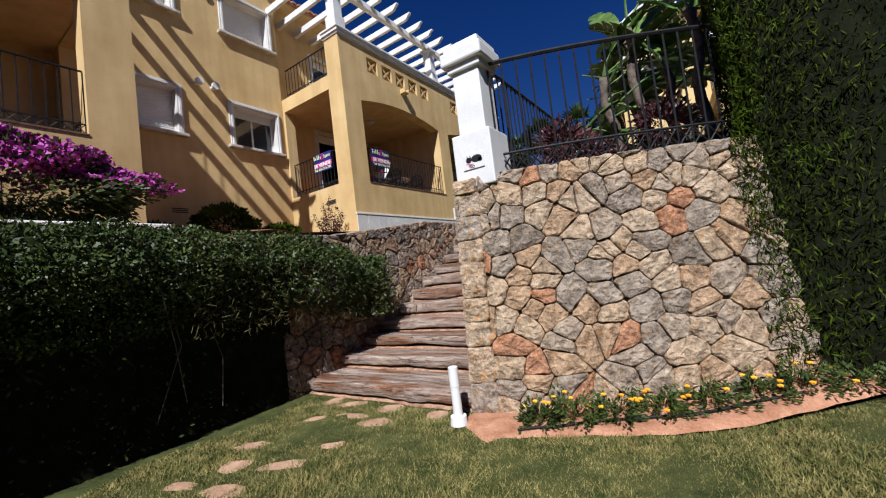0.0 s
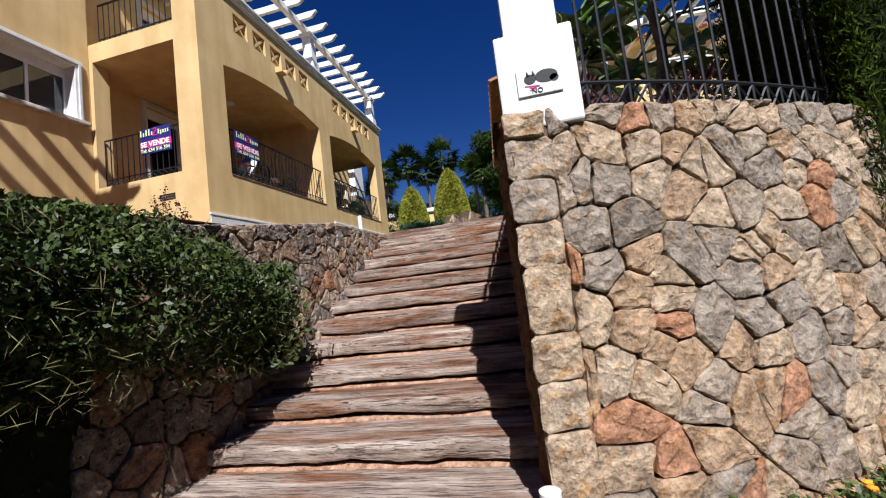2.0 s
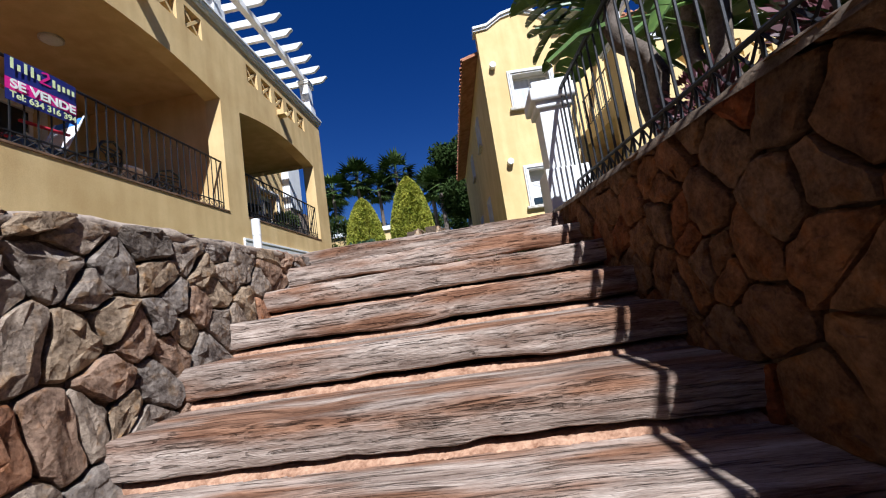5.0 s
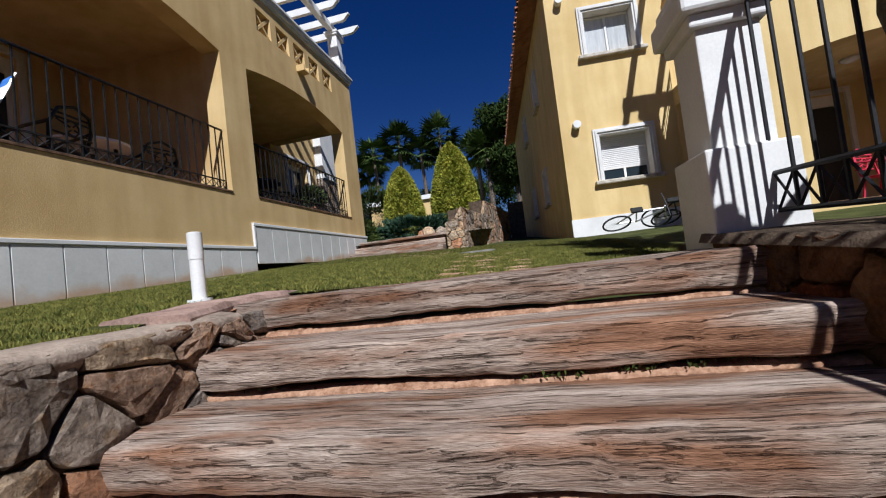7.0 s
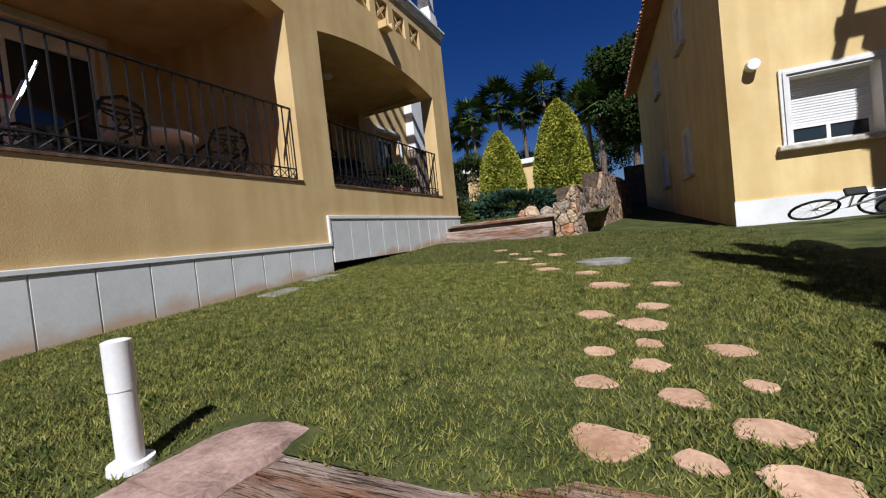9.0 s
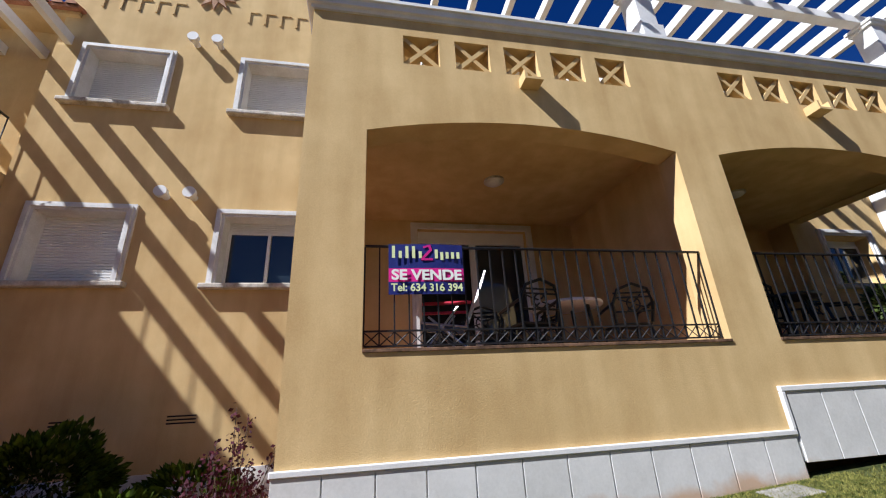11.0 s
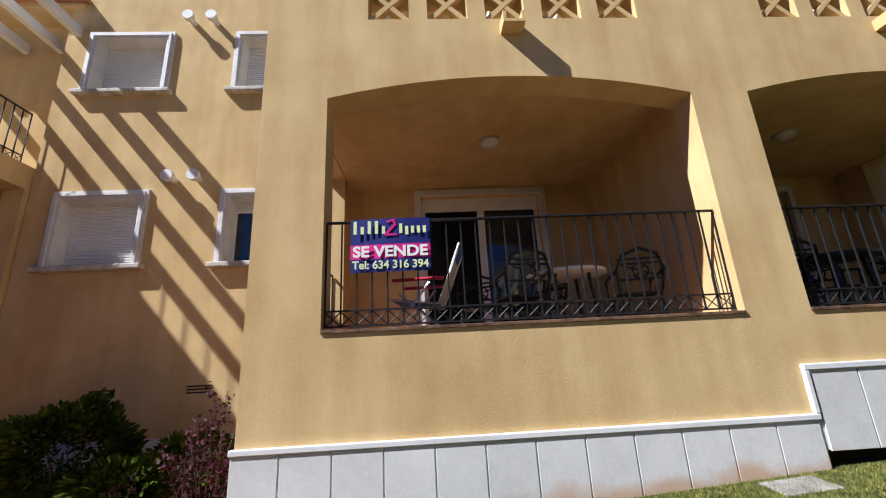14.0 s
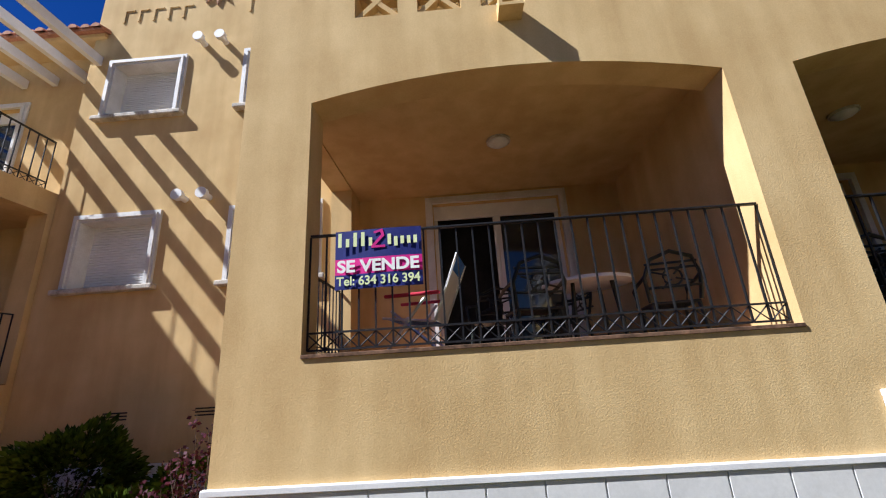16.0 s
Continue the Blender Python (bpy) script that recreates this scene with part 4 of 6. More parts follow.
for k in range(11):
    u0, u1 = 4.985 + 0.447 * k, min(9.9, 4.985 + 0.447 * (k + 1))
    bm = bmesh.new()
    box(bm, fA, (u0 + 0.006, u1 - 0.006), (0.012, 0.032), (2.85, 3.508), 0.003)
    part("tile", bm, TILE, plinth)

# neighbouring house, turned a little
house_b = empty("apartment_house", "pale ochre neighbouring house with shuttered windows and a terrace", "house", "apartment houses", (1, 18, 2.6))
TB = Matrix.Translation((-1.39, 15.8, 0)) @ Matrix.Rotation(radians(4.3), 4, "Z")
fB = lambda u, d, z: TB @ Vector((u, -d, z))
fBB = lambda u, d, z: TB @ Vector((2.55 + u, -2.69 - d, z))
fBS = lambda u, d, z: TB @ Vector((-d, u, z))
STUCCO_B = stucco_mat("pale_ochre_stucco", (0.62, 0.45, 0.2), (0.72, 0.55, 0.27))
keep_stucco = STUCCO
STUCCO = STUCCO_B
block(fBB, house_b, 2.68, group=RAILS, porch=True)
bw = [(0.7, 2.06, 3.94, 5.14, "half"), (0.7, 2.06, 6.9, 8.06, "curtain")]
bm = bmesh.new()
panel(bm, fB, [(0, 2.3), (2.56, 2.3), (2.56, 9.35), (2.2, 9.42), (1.75, 9.75), (1.28, 9.9), (0.8, 9.78), (0.35, 9.5), (0.0, 9.45)], [rect(a + 0.13, b - 0.13, c, d - 0.13) for a, b, c, d, _ in bw], (0, -0.3))
part("front_wall", bm, STUCCO_B, house_b)
for a, b, c, d, kind in bw:
    window(fB, house_b, a, b, c, d, kind)
bm = bmesh.new()
pts = [(-0.08, 9.45), (0.35, 9.5), (0.8, 9.78), (1.28, 9.9), (1.75, 9.75), (2.2, 9.42), (2.6, 9.35)]
for k, (h0, dd) in enumerate(((0.0, 0.05), (0.07, 0.1))):
    panel(bm, fB, [(u, z + h0) for u, z in pts] + [(u, z + h0 + 0.07) for u, z in reversed(pts)], [], (dd, -0.33))
part("gable_coping", bm, WHITE, house_b, "white moulded coping on a curved gable")
bm = bmesh.new()
box(bm, fB, (-0.02, 2.56), (0.0, 0.025), (2.3, 3.12))
part("white_base", bm, WHITE, house_b)
bm = bmesh.new()
sw = [(2.6, 3.4, 6.95, 8.0), (6.5, 7.3, 6.95, 8.0), (2.8, 3.6, 3.95, 5.05), (6.2, 7.0, 3.95, 5.05)]
panel(bm, fBS, rect(0.3, 13, 2.3, 8.9), [rect(a + 0.13, b - 0.13, c, d - 0.13) for a, b, c, d in sw], (0, -0.3))
part("side_wall", bm, STUCCO_B, house_b)
# black block instead of shaded rooms behind the neighbour's side windows
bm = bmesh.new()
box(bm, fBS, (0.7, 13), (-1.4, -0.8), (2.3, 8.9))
part("room_shade_block", bm, DARKIN, house_b)
for a, b, c, d in sw:
    window(fBS, house_b, a, b, c, d, "shutter")
roof_tiles(lambda a, b, h: fBS(a, 0.5 - b, 8.85 + h + b * 0.3), 0.3, 13.3, 2.6, house_b)
for u, z in ((0.36, 5.3), (0.32, 8.28)):
    bm = bmesh.new()
    c = fB(u, 0.1, z)
    ring = [[bm.verts.new(fB(u + 0.09 * math.cos(2 * math.pi * i / 14), d, z + 0.09 * math.sin(2 * math.pi * i / 14))) for i in range(14)] for d in (0.0, 0.16)]
    for i in range(14):
        bm.faces.new((ring[0][i], ring[0][(i + 1) % 14], ring[1][(i + 1) % 14], ring[1][i]))
    bm.faces.new(ring[1])
    part("vent_cowl", bm, WHITE, house_b)
STUCCO = keep_stucco

# ---- garden walls' railing ----


def garden_rail(path, height, label, name="garden_railing"):
    """A wrought-iron railing along points on a wall top."""
    rail = empty(name, label, "railing", "garden railings", path[len(path) // 2])
    up = Vector((0, 0, 1))
    for h, r, nm in ((height, 0.021, "top_rail"), (0.06, 0.013, "bottom_rail"), (0.24, 0.013, "bottom_rail")):
        bm = bmesh.new()
        tube(bm, [p + up * h for p in path], r, 6)
        part(nm, bm, IRON, rail)
    bm = bmesh.new()
    tube(bm, [(0, 0, 0.05), (0, 0, height)], 0.0095, 6)
    first = part("baluster", bm, IRON, rail)
    lat = bmesh.new()
    length = [0.0]
    for a, b in zip(path, path[1:]):
        length.append(length[-1] + (b - a).length)
    n = round(length[-1] / 0.14)
    spots = []
    for k in range(n + 1):
        s = length[-1] * k / n
        i = max(0, min(len(path) - 2, next((q for q in range(len(length) - 1) if length[q + 1] >= s - 1e-6), len(path) - 2)))
        t = (s - length[i]) / (length[i + 1] - length[i])
        spots.append(path[i].lerp(path[i + 1], t))
    for k, p in enumerate(spots):
        if k == 0:
            first.matrix_basis = Matrix.Translation(p)
        else:
            same("baluster", first.data, rail, Matrix.Translation(p))
    for a, b in zip(spots, spots[1:]):
        tube(lat, [a + up * 0.06, b + up * 0.24], 0.008, 4)
        tube(lat, [a + up * 0.24, b + up * 0.06], 0.008, 4)
    part("lattice", lat, IRON, rail)
    return rail


garden_rail([Vector((right_x(3.38 + k * 0.5) + 0.27, 3.38 + k * 0.5, right_top(3.38 + k * 0.5) + 0.02)) for k in range(11)], 1.19, "black wrought-iron railing on the stair's stone wall")
garden_rail([f_front(-0.97 + 0.22 * k, -0.16, 2.13) for k in range(12)], 1.16, "black wrought-iron railing on the curved stone wall")

# warning plate on the pillar
sign = empty("warning_plate", "white plate with a black drawing screwed to the pillar", "sign", at=(-1.18, 3.005, 2.31))
pf = lambda u, d, z: Vector((-1.18 + u * 0.76, 3.007 - d, 2.31 + z * 0.86))
bm = bmesh.new()
box(bm, pf, (-0.15, 0.15), (0.0, 0.008), (-0.085, 0.085), 0.003)
part("plate", bm, WHITE, sign)
bm = bmesh.new()
for u, z, a, b in ((0.05, 0.02, 0.075, 0.04), (-0.06, 0.015, 0.04, 0.03), (0.1, 0.0, 0.03, 0.022)):
    vs = [bm.verts.new(pf(u + a * math.cos(2 * math.pi * i / 18), 0.0105, z + b * math.sin(2 * math.pi * i / 18))) for i in range(18)]
    bm.faces.new(vs)
for u in (-0.085, -0.045):
    bm.faces.new([bm.verts.new(pf(u + a, 0.0105, z)) for a, z in ((0, 0.03), (0.025, 0.035), (0.006, 0.07))])
part("drawing", bm, INK, sign)
bm = bmesh.new()
for z0, z1, u0, u1 in ((-0.02, -0.032, -0.1, 0.0), (-0.03, -0.05, -0.07, -0.02), (-0.052, -0.028, -0.07, -0.01)):
    bm.faces.new([bm.verts.new(pf(*q)) for q in ((u0, 0.0106, z0), (u1, 0.0106, z1), (u1, 0.0106, z1 - 0.006), (u0, 0.0106, z0 - 0.006))])
part("pink_bars", bm, PINK, sign)


def lettering(text, size, m, material, parent, name="lettering", width=0.0, bold=0.0):
    c = bpy.data.curves.new(name, "FONT")
    c.body, c.size, c.extrude, c.align_x, c.offset = text, size, 0.0015, "CENTER", bold
    tmp = new(name, c)
    me = bpy.data.meshes.new_from_object(tmp.evaluated_get(bpy.context.evaluated_depsgraph_get()))
    bpy.data.objects.remove(tmp)
    xs = [v.co.x for v in me.vertices]
    me.transform(m @ Matrix.Diagonal((width / (max(xs) - min(xs)) if width else 1.0, 1, 1, 1)))
    me.materials.clear()
    me.materials.append(material)
    ob = new(name, me)
    return under(ob, parent)


def facing(at, right, normal):
    r, n = Vector(right).normalized(), Vector(normal).normalized()
    m = Matrix((r, n.cross(r), n)).transposed().to_4x4()
    m.translation = at
    return m


lettering("NO", 0.036, facing(pf(-0.02, 0.0105, -0.075), (1, 0, 0), (0, -1, 0)), INK, sign)


def banner(at, right, normal, label):
    """A cloth sale banner tied to a railing: navy and pink bands, words and a plain mark."""
    m = facing(at, right, normal) @ Matrix.Diagonal((1.085, 1.07, 1, 1))
    b = empty("sale_banner", label, "banner", "sale banners", at)
    f = lambda u, d, z: m @ Vector((u, z, d))
    for nm, z0, z1, mt in (("top_band", 0.005, 0.245, NAVY), ("middle_band", -0.125, 0.005, PINK), ("bottom_band", -0.245, -0.125, NAVY)):
        bm = bmesh.new()
        n = 12
        for i in range(n):
            u = [-0.35 + 0.7 * q / n for q in (i, i + 1)]
            w = [0.012 * math.sin(7 * q + 1) for q in u]
            for d0 in (0.0, -0.004):
                bm.faces.new([bm.verts.new(f(u[0], w[0] + d0, z0)), bm.verts.new(f(u[1], w[1] + d0, z0)), bm.verts.new(f(u[1], w[1] + d0, z1)), bm.verts.new(f(u[0], w[0] + d0, z1))])
        part(nm, bm, mt, b)
    g = lambda u, z, d=0.016: m @ Matrix.Translation((u, z, d))
    lettering("SE VENDE", 0.135, g(0, -0.108), LETTER, b, width=0.65, bold=0.0045)
    lettering("Tel: 634 316 394", 0.1, g(0, -0.216), LIME, b, width=0.66, bold=0.002)
    for k in range(5):
        u = -0.32 + 0.062 * k
        for u0, z0, z1 in ((u, 0.1, 0.22 if k in (0, 2, 3) else 0.17), (0.08 + 0.052 * k, 0.085 if k == 1 else 0.1, 0.19 if k == 0 else 0.165)):
            bm = bmesh.new()
            box(bm, f, (u0, u0 + 0.028), (0.015, 0.017), (z0, z1))
            part("mark_bar", bm, LIME, b)
    bm = bmesh.new()
    for poly in ([(-0.03, 0.22), (0.04, 0.24), (0.055, 0.18), (-0.02, 0.1), (0.06, 0.1), (0.06, 0.08), (-0.05, 0.08), (-0.05, 0.1), (0.03, 0.19), (0.02, 0.215), (-0.03, 0.2)],):
        panel(bm, lambda u, d, z: f(u, d, z), poly, [], (0.0155, 0.018))
    part("mark_figure", bm, PINK, b)
    return b


banner(Vector((F - 0.06, 8.52, 4.845)), (0, 1, 0), (1, 0, 0), "navy and pink sale banner tied to the front railing")
banner(Vector((F - 1.27, 7.365, 4.86)), (1, 0, 0), (0, -1, 0), "navy and pink sale banner tied to the side railing")

# ---- balcony furniture ----
FL = 4.0


def resin_chair(at, turn, mat_, label, seat=0.42):
    """A resin garden armchair with a rounded openwork back."""
    ch = empty("garden_chair", label, "chair", "balcony chairs", at)
    m = Matrix.Translation(at) @ Matrix.Rotation(turn, 4, "Z")
    f = lambda x, y, z: m @ Vector((x, y, z))
    bm = bmesh.new()
    box(bm, f, (-0.24, 0.24), (-0.23, 0.23), (seat - 0.03, seat), 0.012)
    part("seat", bm, mat_, ch)
    bm = bmesh.new()
    hoop = [(-0.24, 0.22, seat), (-0.27, 0.27, seat + 0.25), (-0.2, 0.32, seat + 0.43), (0, 0.34, seat + 0.5), (0.2, 0.32, seat + 0.43), (0.27, 0.27, seat + 0.25), (0.24, 0.22, seat)]
    tube(bm, [f(*p) for p in hoop], 0.022, 6)
    for z in (0.33, 0.39, 0.14):
        tube(bm, [f(-0.25, 0.29, seat + z), f(0.25, 0.29, seat + z)], 0.014, 5)
    ring = [(0.09 * math.cos(2 * math.pi * i / 12), 0.285, seat + 0.24 + 0.09 * math.sin(2 * math.pi * i / 12)) for i in range(13)]
    tube(bm, [f(*p) for p in ring], 0.012, 5)
    for a in (0.5, 2.1, 3.6, 5.3):
        tube(bm, [f(0.03 * math.cos(a), 0.285, seat + 0.24 + 0.03 * math.sin(a)), f(0.22 * math.cos(a), 0.285, seat + 0.24 + 0.14 * math.sin(a))], 0.011, 5)
    part("backrest", bm, mat_, ch)
    for sx in (-1, 1):
        bm = bmesh.new()
        tube(bm, [f(sx * 0.27, 0.27, seat + 0.26), f(sx * 0.29, 0.0, seat + 0.22), f(sx * 0.28, -0.22, seat + 0.19), f(sx * 0.26, -0.24, seat)], 0.02, 6)
        part("armrest", bm, mat_, ch)
        for sy in (-1, 1):
            bm = bmesh.new()
            tube(bm, [f(sx * 0.22, sy * 0.2, seat - 0.02), f(sx * 0.25, sy * 0.25, 0.0)], 0.02, 6)
            part("leg", bm, mat_, ch)
    return ch


fl = lambda y, x: Vector((x, y, FL))
resin_chair(fl(9.95, F - 1.0), radians(-80), PLASTIC, "dark green resin armchair beside the balcony table")
resin_chair(fl(11.45, F - 1.2), radians(-100), PLASTIC, "dark green resin armchair against the party wall")
resin_chair(fl(10.6, F - 2.3), radians(10), PLASTIC, "dark green resin armchair behind the balcony table")
resin_chair(fl(9.6, F - 1.9), radians(75), PLASTIC, "dark green resin armchair near the glass door")


def round_table(at, r, h, top, label):
    t = empty("garden_table", label, "table", at=at)
    bm = bmesh.new()
    cylinder(bm, (at.x, at.y), r, r, at.z + h - 0.035, at.z + h, 28)
    part("tabletop", bm, top, t)
    for k in range(4):
        a = math.pi / 4 + k * math.pi / 2
        bm = bmesh.new()
        tube(bm, [at + Vector((0.6 * r * math.cos(a), 0.6 * r * math.sin(a), h - 0.03)), at + Vector((0.75 * r * math.cos(a), 0.75 * r * math.sin(a), 0))], 0.025, 6)
        part("leg", bm, PLASTIC, t)


round_table(fl(10.65, F - 1.35), 0.5, 0.74, WHITE, "round garden table with a white top on dark legs")


def beach_chair(at, turn):
    """A folding beach chair: aluminium tubes, red arms, white and blue cloth."""
    c = empty("beach_chair", "folding aluminium beach chair with red arms and striped cloth", "chair", at=at)
    m = Matrix.Translation(at) @ Matrix.Rotation(turn, 4, "Z")
    f = lambda x, y, z: m @ Vector((x, y, z))
    for sx in (-0.26, 0.26):
        bm = bmesh.new()
        tube(bm, [f(sx, -0.3, 0.0), f(sx, 0.02, 0.4), f(sx, 0.12, 0.52)], 0.013, 6)
        tube(bm, [f(sx, 0.28, 0.0), f(sx, -0.2, 0.42)], 0.013, 6)
        tube(bm, [f(sx, -0.28, 0.36), f(sx, 0.2, 0.3), f(sx, 0.44, 0.9)], 0.013, 6)
        part("frame_tube", bm, ALU, c)
        bm = bmesh.new()
        box(bm, f, (sx - 0.025, sx + 0.025), (-0.26, 0.26), (0.54, 0.57), 0.01)
        part("armrest", bm, REDC, c, "red plastic armrest")
    for nm, pts, mt in (("seat_cloth", [(-0.28, 0.36), (0.0, 0.31), (0.2, 0.3)], BLUEC), ("back_cloth", [(0.2, 0.31), (0.31, 0.58), (0.38, 0.76)], WHITE), ("head_cloth", [(0.38, 0.76), (0.44, 0.89)], BLUEC)):
        bm = bmesh.new()
        for (y0, z0), (y1, z1) in zip(pts, pts[1:]):
            for dd in (0.0, 0.006):
                bm.faces.new([bm.verts.new(f(a, y, z + dd)) for a, y, z in ((-0.25, y0, z0), (0.25, y0, z0), (0.25, y1, z1), (-0.25, y1, z1))])
        part(nm, bm, mt, c)


beach_chair(fl(8.8, F - 0.6), radians(-8))
# second balcony: a table, chairs and potted plants
resin_chair(fl(13.3, F - 1.1), radians(-90), PLASTIC, "dark resin armchair on the far balcony")
resin_chair(fl(14.3, F - 1.5), radians(60), PLASTIC, "dark resin armchair on the far balcony")
resin_chair(fl(14.9, F - 1.0), radians(100), PLASTIC, "dark resin armchair on the far balcony")
round_table(fl(13.9, F - 1.0), 0.45, 0.74, PLASTIC, "round dark garden table on the far balcony")


def potted_plant(at, r, h, seed, label):
    p = empty("potted_plant", label, "plant", at=at)
    bm = bmesh.new()
    cylinder(bm, (at.x, at.y), r * 0.7, r, at.z, at.z + h, 20)
    cylinder(bm, (at.x, at.y), r * 1.08, r * 1.08, at.z + h, at.z + h + 0.04, 20)
    part("pot", bm, ROOF, p, "terracotta pot")
    q = np.random.default_rng(seed)
    d = q.normal(size=(900, 3))
    d /= np.linalg.norm(d, axis=1, keepdims=True)
    c = np.array(at) + (0, 0, h + 0.3) + d * q.uniform(0.5, 1, (900, 1)) * (0.34, 0.34, 0.32)
    cloud("foliage", *leaves(c, 0.05, seed, 2.2, d), HEDGE, p)


potted_plant(fl(15.75, F - 0.75), 0.17, 0.3, 5, "leafy green plant in a terracotta pot")
potted_plant(fl(15.3, F - 0.6), 0.14, 0.26, 6, "leafy green plant in a terracotta pot")

# ---- bollards ----


def bollard(x, y, z, label):
    b = empty("bollard_light", label, "bollard", "white bollards", (x, y, z))
    bm = bmesh.new()
    cylinder(bm, (x, y), 0.04, 0.04, z + 0.02, z + 0.27, 56)
    part("tube", bm, WHITE, b, "", False)
    bm = bmesh.new()
    cylinder(bm, (x, y), 0.0425, 0.0425, z + 0.27, z + 0.435, 56)
    cylinder(bm, (x, y), 0.0425, 0.03, z + 0.435, z + 0.44, 56)
    part("head", bm, WHITE, b)
    bm = bmesh.new()
    cylinder(bm, (x, y), 0.075, 0.068, z - 0.05, z + 0.025, 40)
    part("flange", bm, WHITE, b)


bollard(-1.4, 2.56, 0.05, "short white tube bollard light at the stair's foot")
bollard(-4.53, 8.27, 2.385, "short white tube bollard light at the stair's head")

# ---- slabs ----


def slab(x, y, z, a, b, turn, seed, parent):
    r = random.Random(seed)
    n = 11
    bm = bmesh.new()
    ring = []
    for i in range(n):
        t = 2 * math.pi * i / n
        k = r.uniform(0.74, 1.12)
        p = Matrix.Rotation(turn, 2) @ Vector((a * k * math.cos(t), b * k * math.sin(t)))
        ring.append((x + p.x, y + p.y))
    rows = [[bm.verts.new((px + (x - px) * ins, py + (y - py) * ins, zf(px, py) + h)) for px, py in ring] for ins, h, zf in ((0, -0.05, z), (0, 0.004, z), (0.09, 0.009, z))]
    for p, q in zip(rows, rows[1:]):
        for i in range(n):
            bm.faces.new((p[i], p[(i + 1) % n], q[(i + 1) % n], q[i]))
    bm.faces.new(rows[-1])
    part("slab", bm, SLAB, parent)


path_low = empty("path_lower", "sunken red sandstone stepping slabs in the lawn", "path", at=(-2.5, 1.8, 0), kind="structure")
low = [(-2.45, 1.1), (-2.36, 1.5), (-2.75, 1.35), (-2.85, 1.0), (-2.5, 0.8), (-2.27, 1.92), (-2.62, 1.85), (-2.24, 2.38), (-2.95, 2.28), (-2.75, 2.05), (-2.6, 2.45), (-1.75, 2.72), (-2.35, 2.74), (-2.9, 2.72), (-3.2, 2.74), (-3.0, 1.65), (-2.9, 0.6)]
for k, (x, y) in enumerate(low):
    slab(x, y, lambda a, b: -0.016, 0.17 + 0.05 * math.sin(k * 2.1), 0.1 + 0.03 * math.sin(k * 3.7), 0.35 + 0.3 * math.sin(k), k, path_low)
path_up = empty("path_upper", "round red sandstone stepping slabs in the upper lawn", "path", at=(-2.9, 9.5, 2.4), kind="structure")
up_slabs = [(-3.06, 8.86, 0.13), (-2.82, 8.83, 0.07), (-2.6, 9.05, 0.11), (-2.58, 8.8, 0.12), (-2.83, 9.22, 0.1), (-2.56, 9.38, 0.07), (-3.13, 9.27, 0.09), (-3.14, 9.62, 0.09), (-2.92, 9.5, 0.09), (-2.92, 9.78, 0.08), (-2.58, 9.74, 0.11), (-2.93, 10.1, 0.15), (-3.21, 10.27, 0.12), (-2.87, 10.5, 0.11), (-3.19, 11.17, 0.17), (-2.75, 11.2, 0.12), (-3.84, 12.0, 0.14), (-4.0, 12.35, 0.12), (-3.96, 13.2, 0.14), (-4.3, 12.85, 0.13), (-4.55, 12.6, 0.1), (-4.97, 13.9, 0.14), (-4.6, 13.4, 0.1), (-4.3, 13.6, 0.1), (-3.4, 11.75, 0.13)]
for k, (x, y, a) in enumerate(up_slabs):
    slab(x, y, lambda p, q: lawn_z(p, q) - 0.012, a * 1.0, a * 0.8, 0.2 * math.sin(k), 40 + k, path_up)
for y0, y1, dx in ((10.6, 11.06, 0.28), (11.46, 11.92, 0.1)):
    bm = bmesh.new()
    box(bm, lambda u, d, z: Vector((F + d, u, lawn_z(F + d, u) + z)), (y0, y1), (dx, dx + 0.28), (-0.06, 0.0), 0.008)
    tagged(part("paving_slab", bm, CONCRETE), "grey concrete paving slab laid in the lawn beside the house", "slab", "paving slabs")
lid = bmesh.new()
cylinder(lid, (-3.3, 12.45), 0.3, 0.3, lawn_z(-3.3, 12.45) - 0.05, lawn_z(-3.3, 12.45) + 0.012, 36)
tagged(part("manhole_cover", lid, CONCRETE), "round grey concrete manhole cover sunk in the lawn", "cover")

bm = bmesh.new()
rows = []
for i in range(40):
    y = 3.1 + 5.4 * i / 39
    z = right_top(y) - 0.02
    w = 0.015 * noise.noise(Vector((y * 4, 5, 2)))
    rows.append([bm.verts.new((right_x(y) - 0.05 + w, y, z - 0.02)), bm.verts.new((right_x(y) - 0.03, y, z + 0.025 + w)), bm.verts.new((right_x(y) + 0.5, y, z + 0.025))])
for a, b in zip(rows, rows[1:]):
    for j in range(2):
        bm.faces.new((a[j], a[j + 1], b[j + 1], b[j]))
part("coping", bm, MORTAR, wall_right, "rough mortar capping", True)

# ---- planting ----


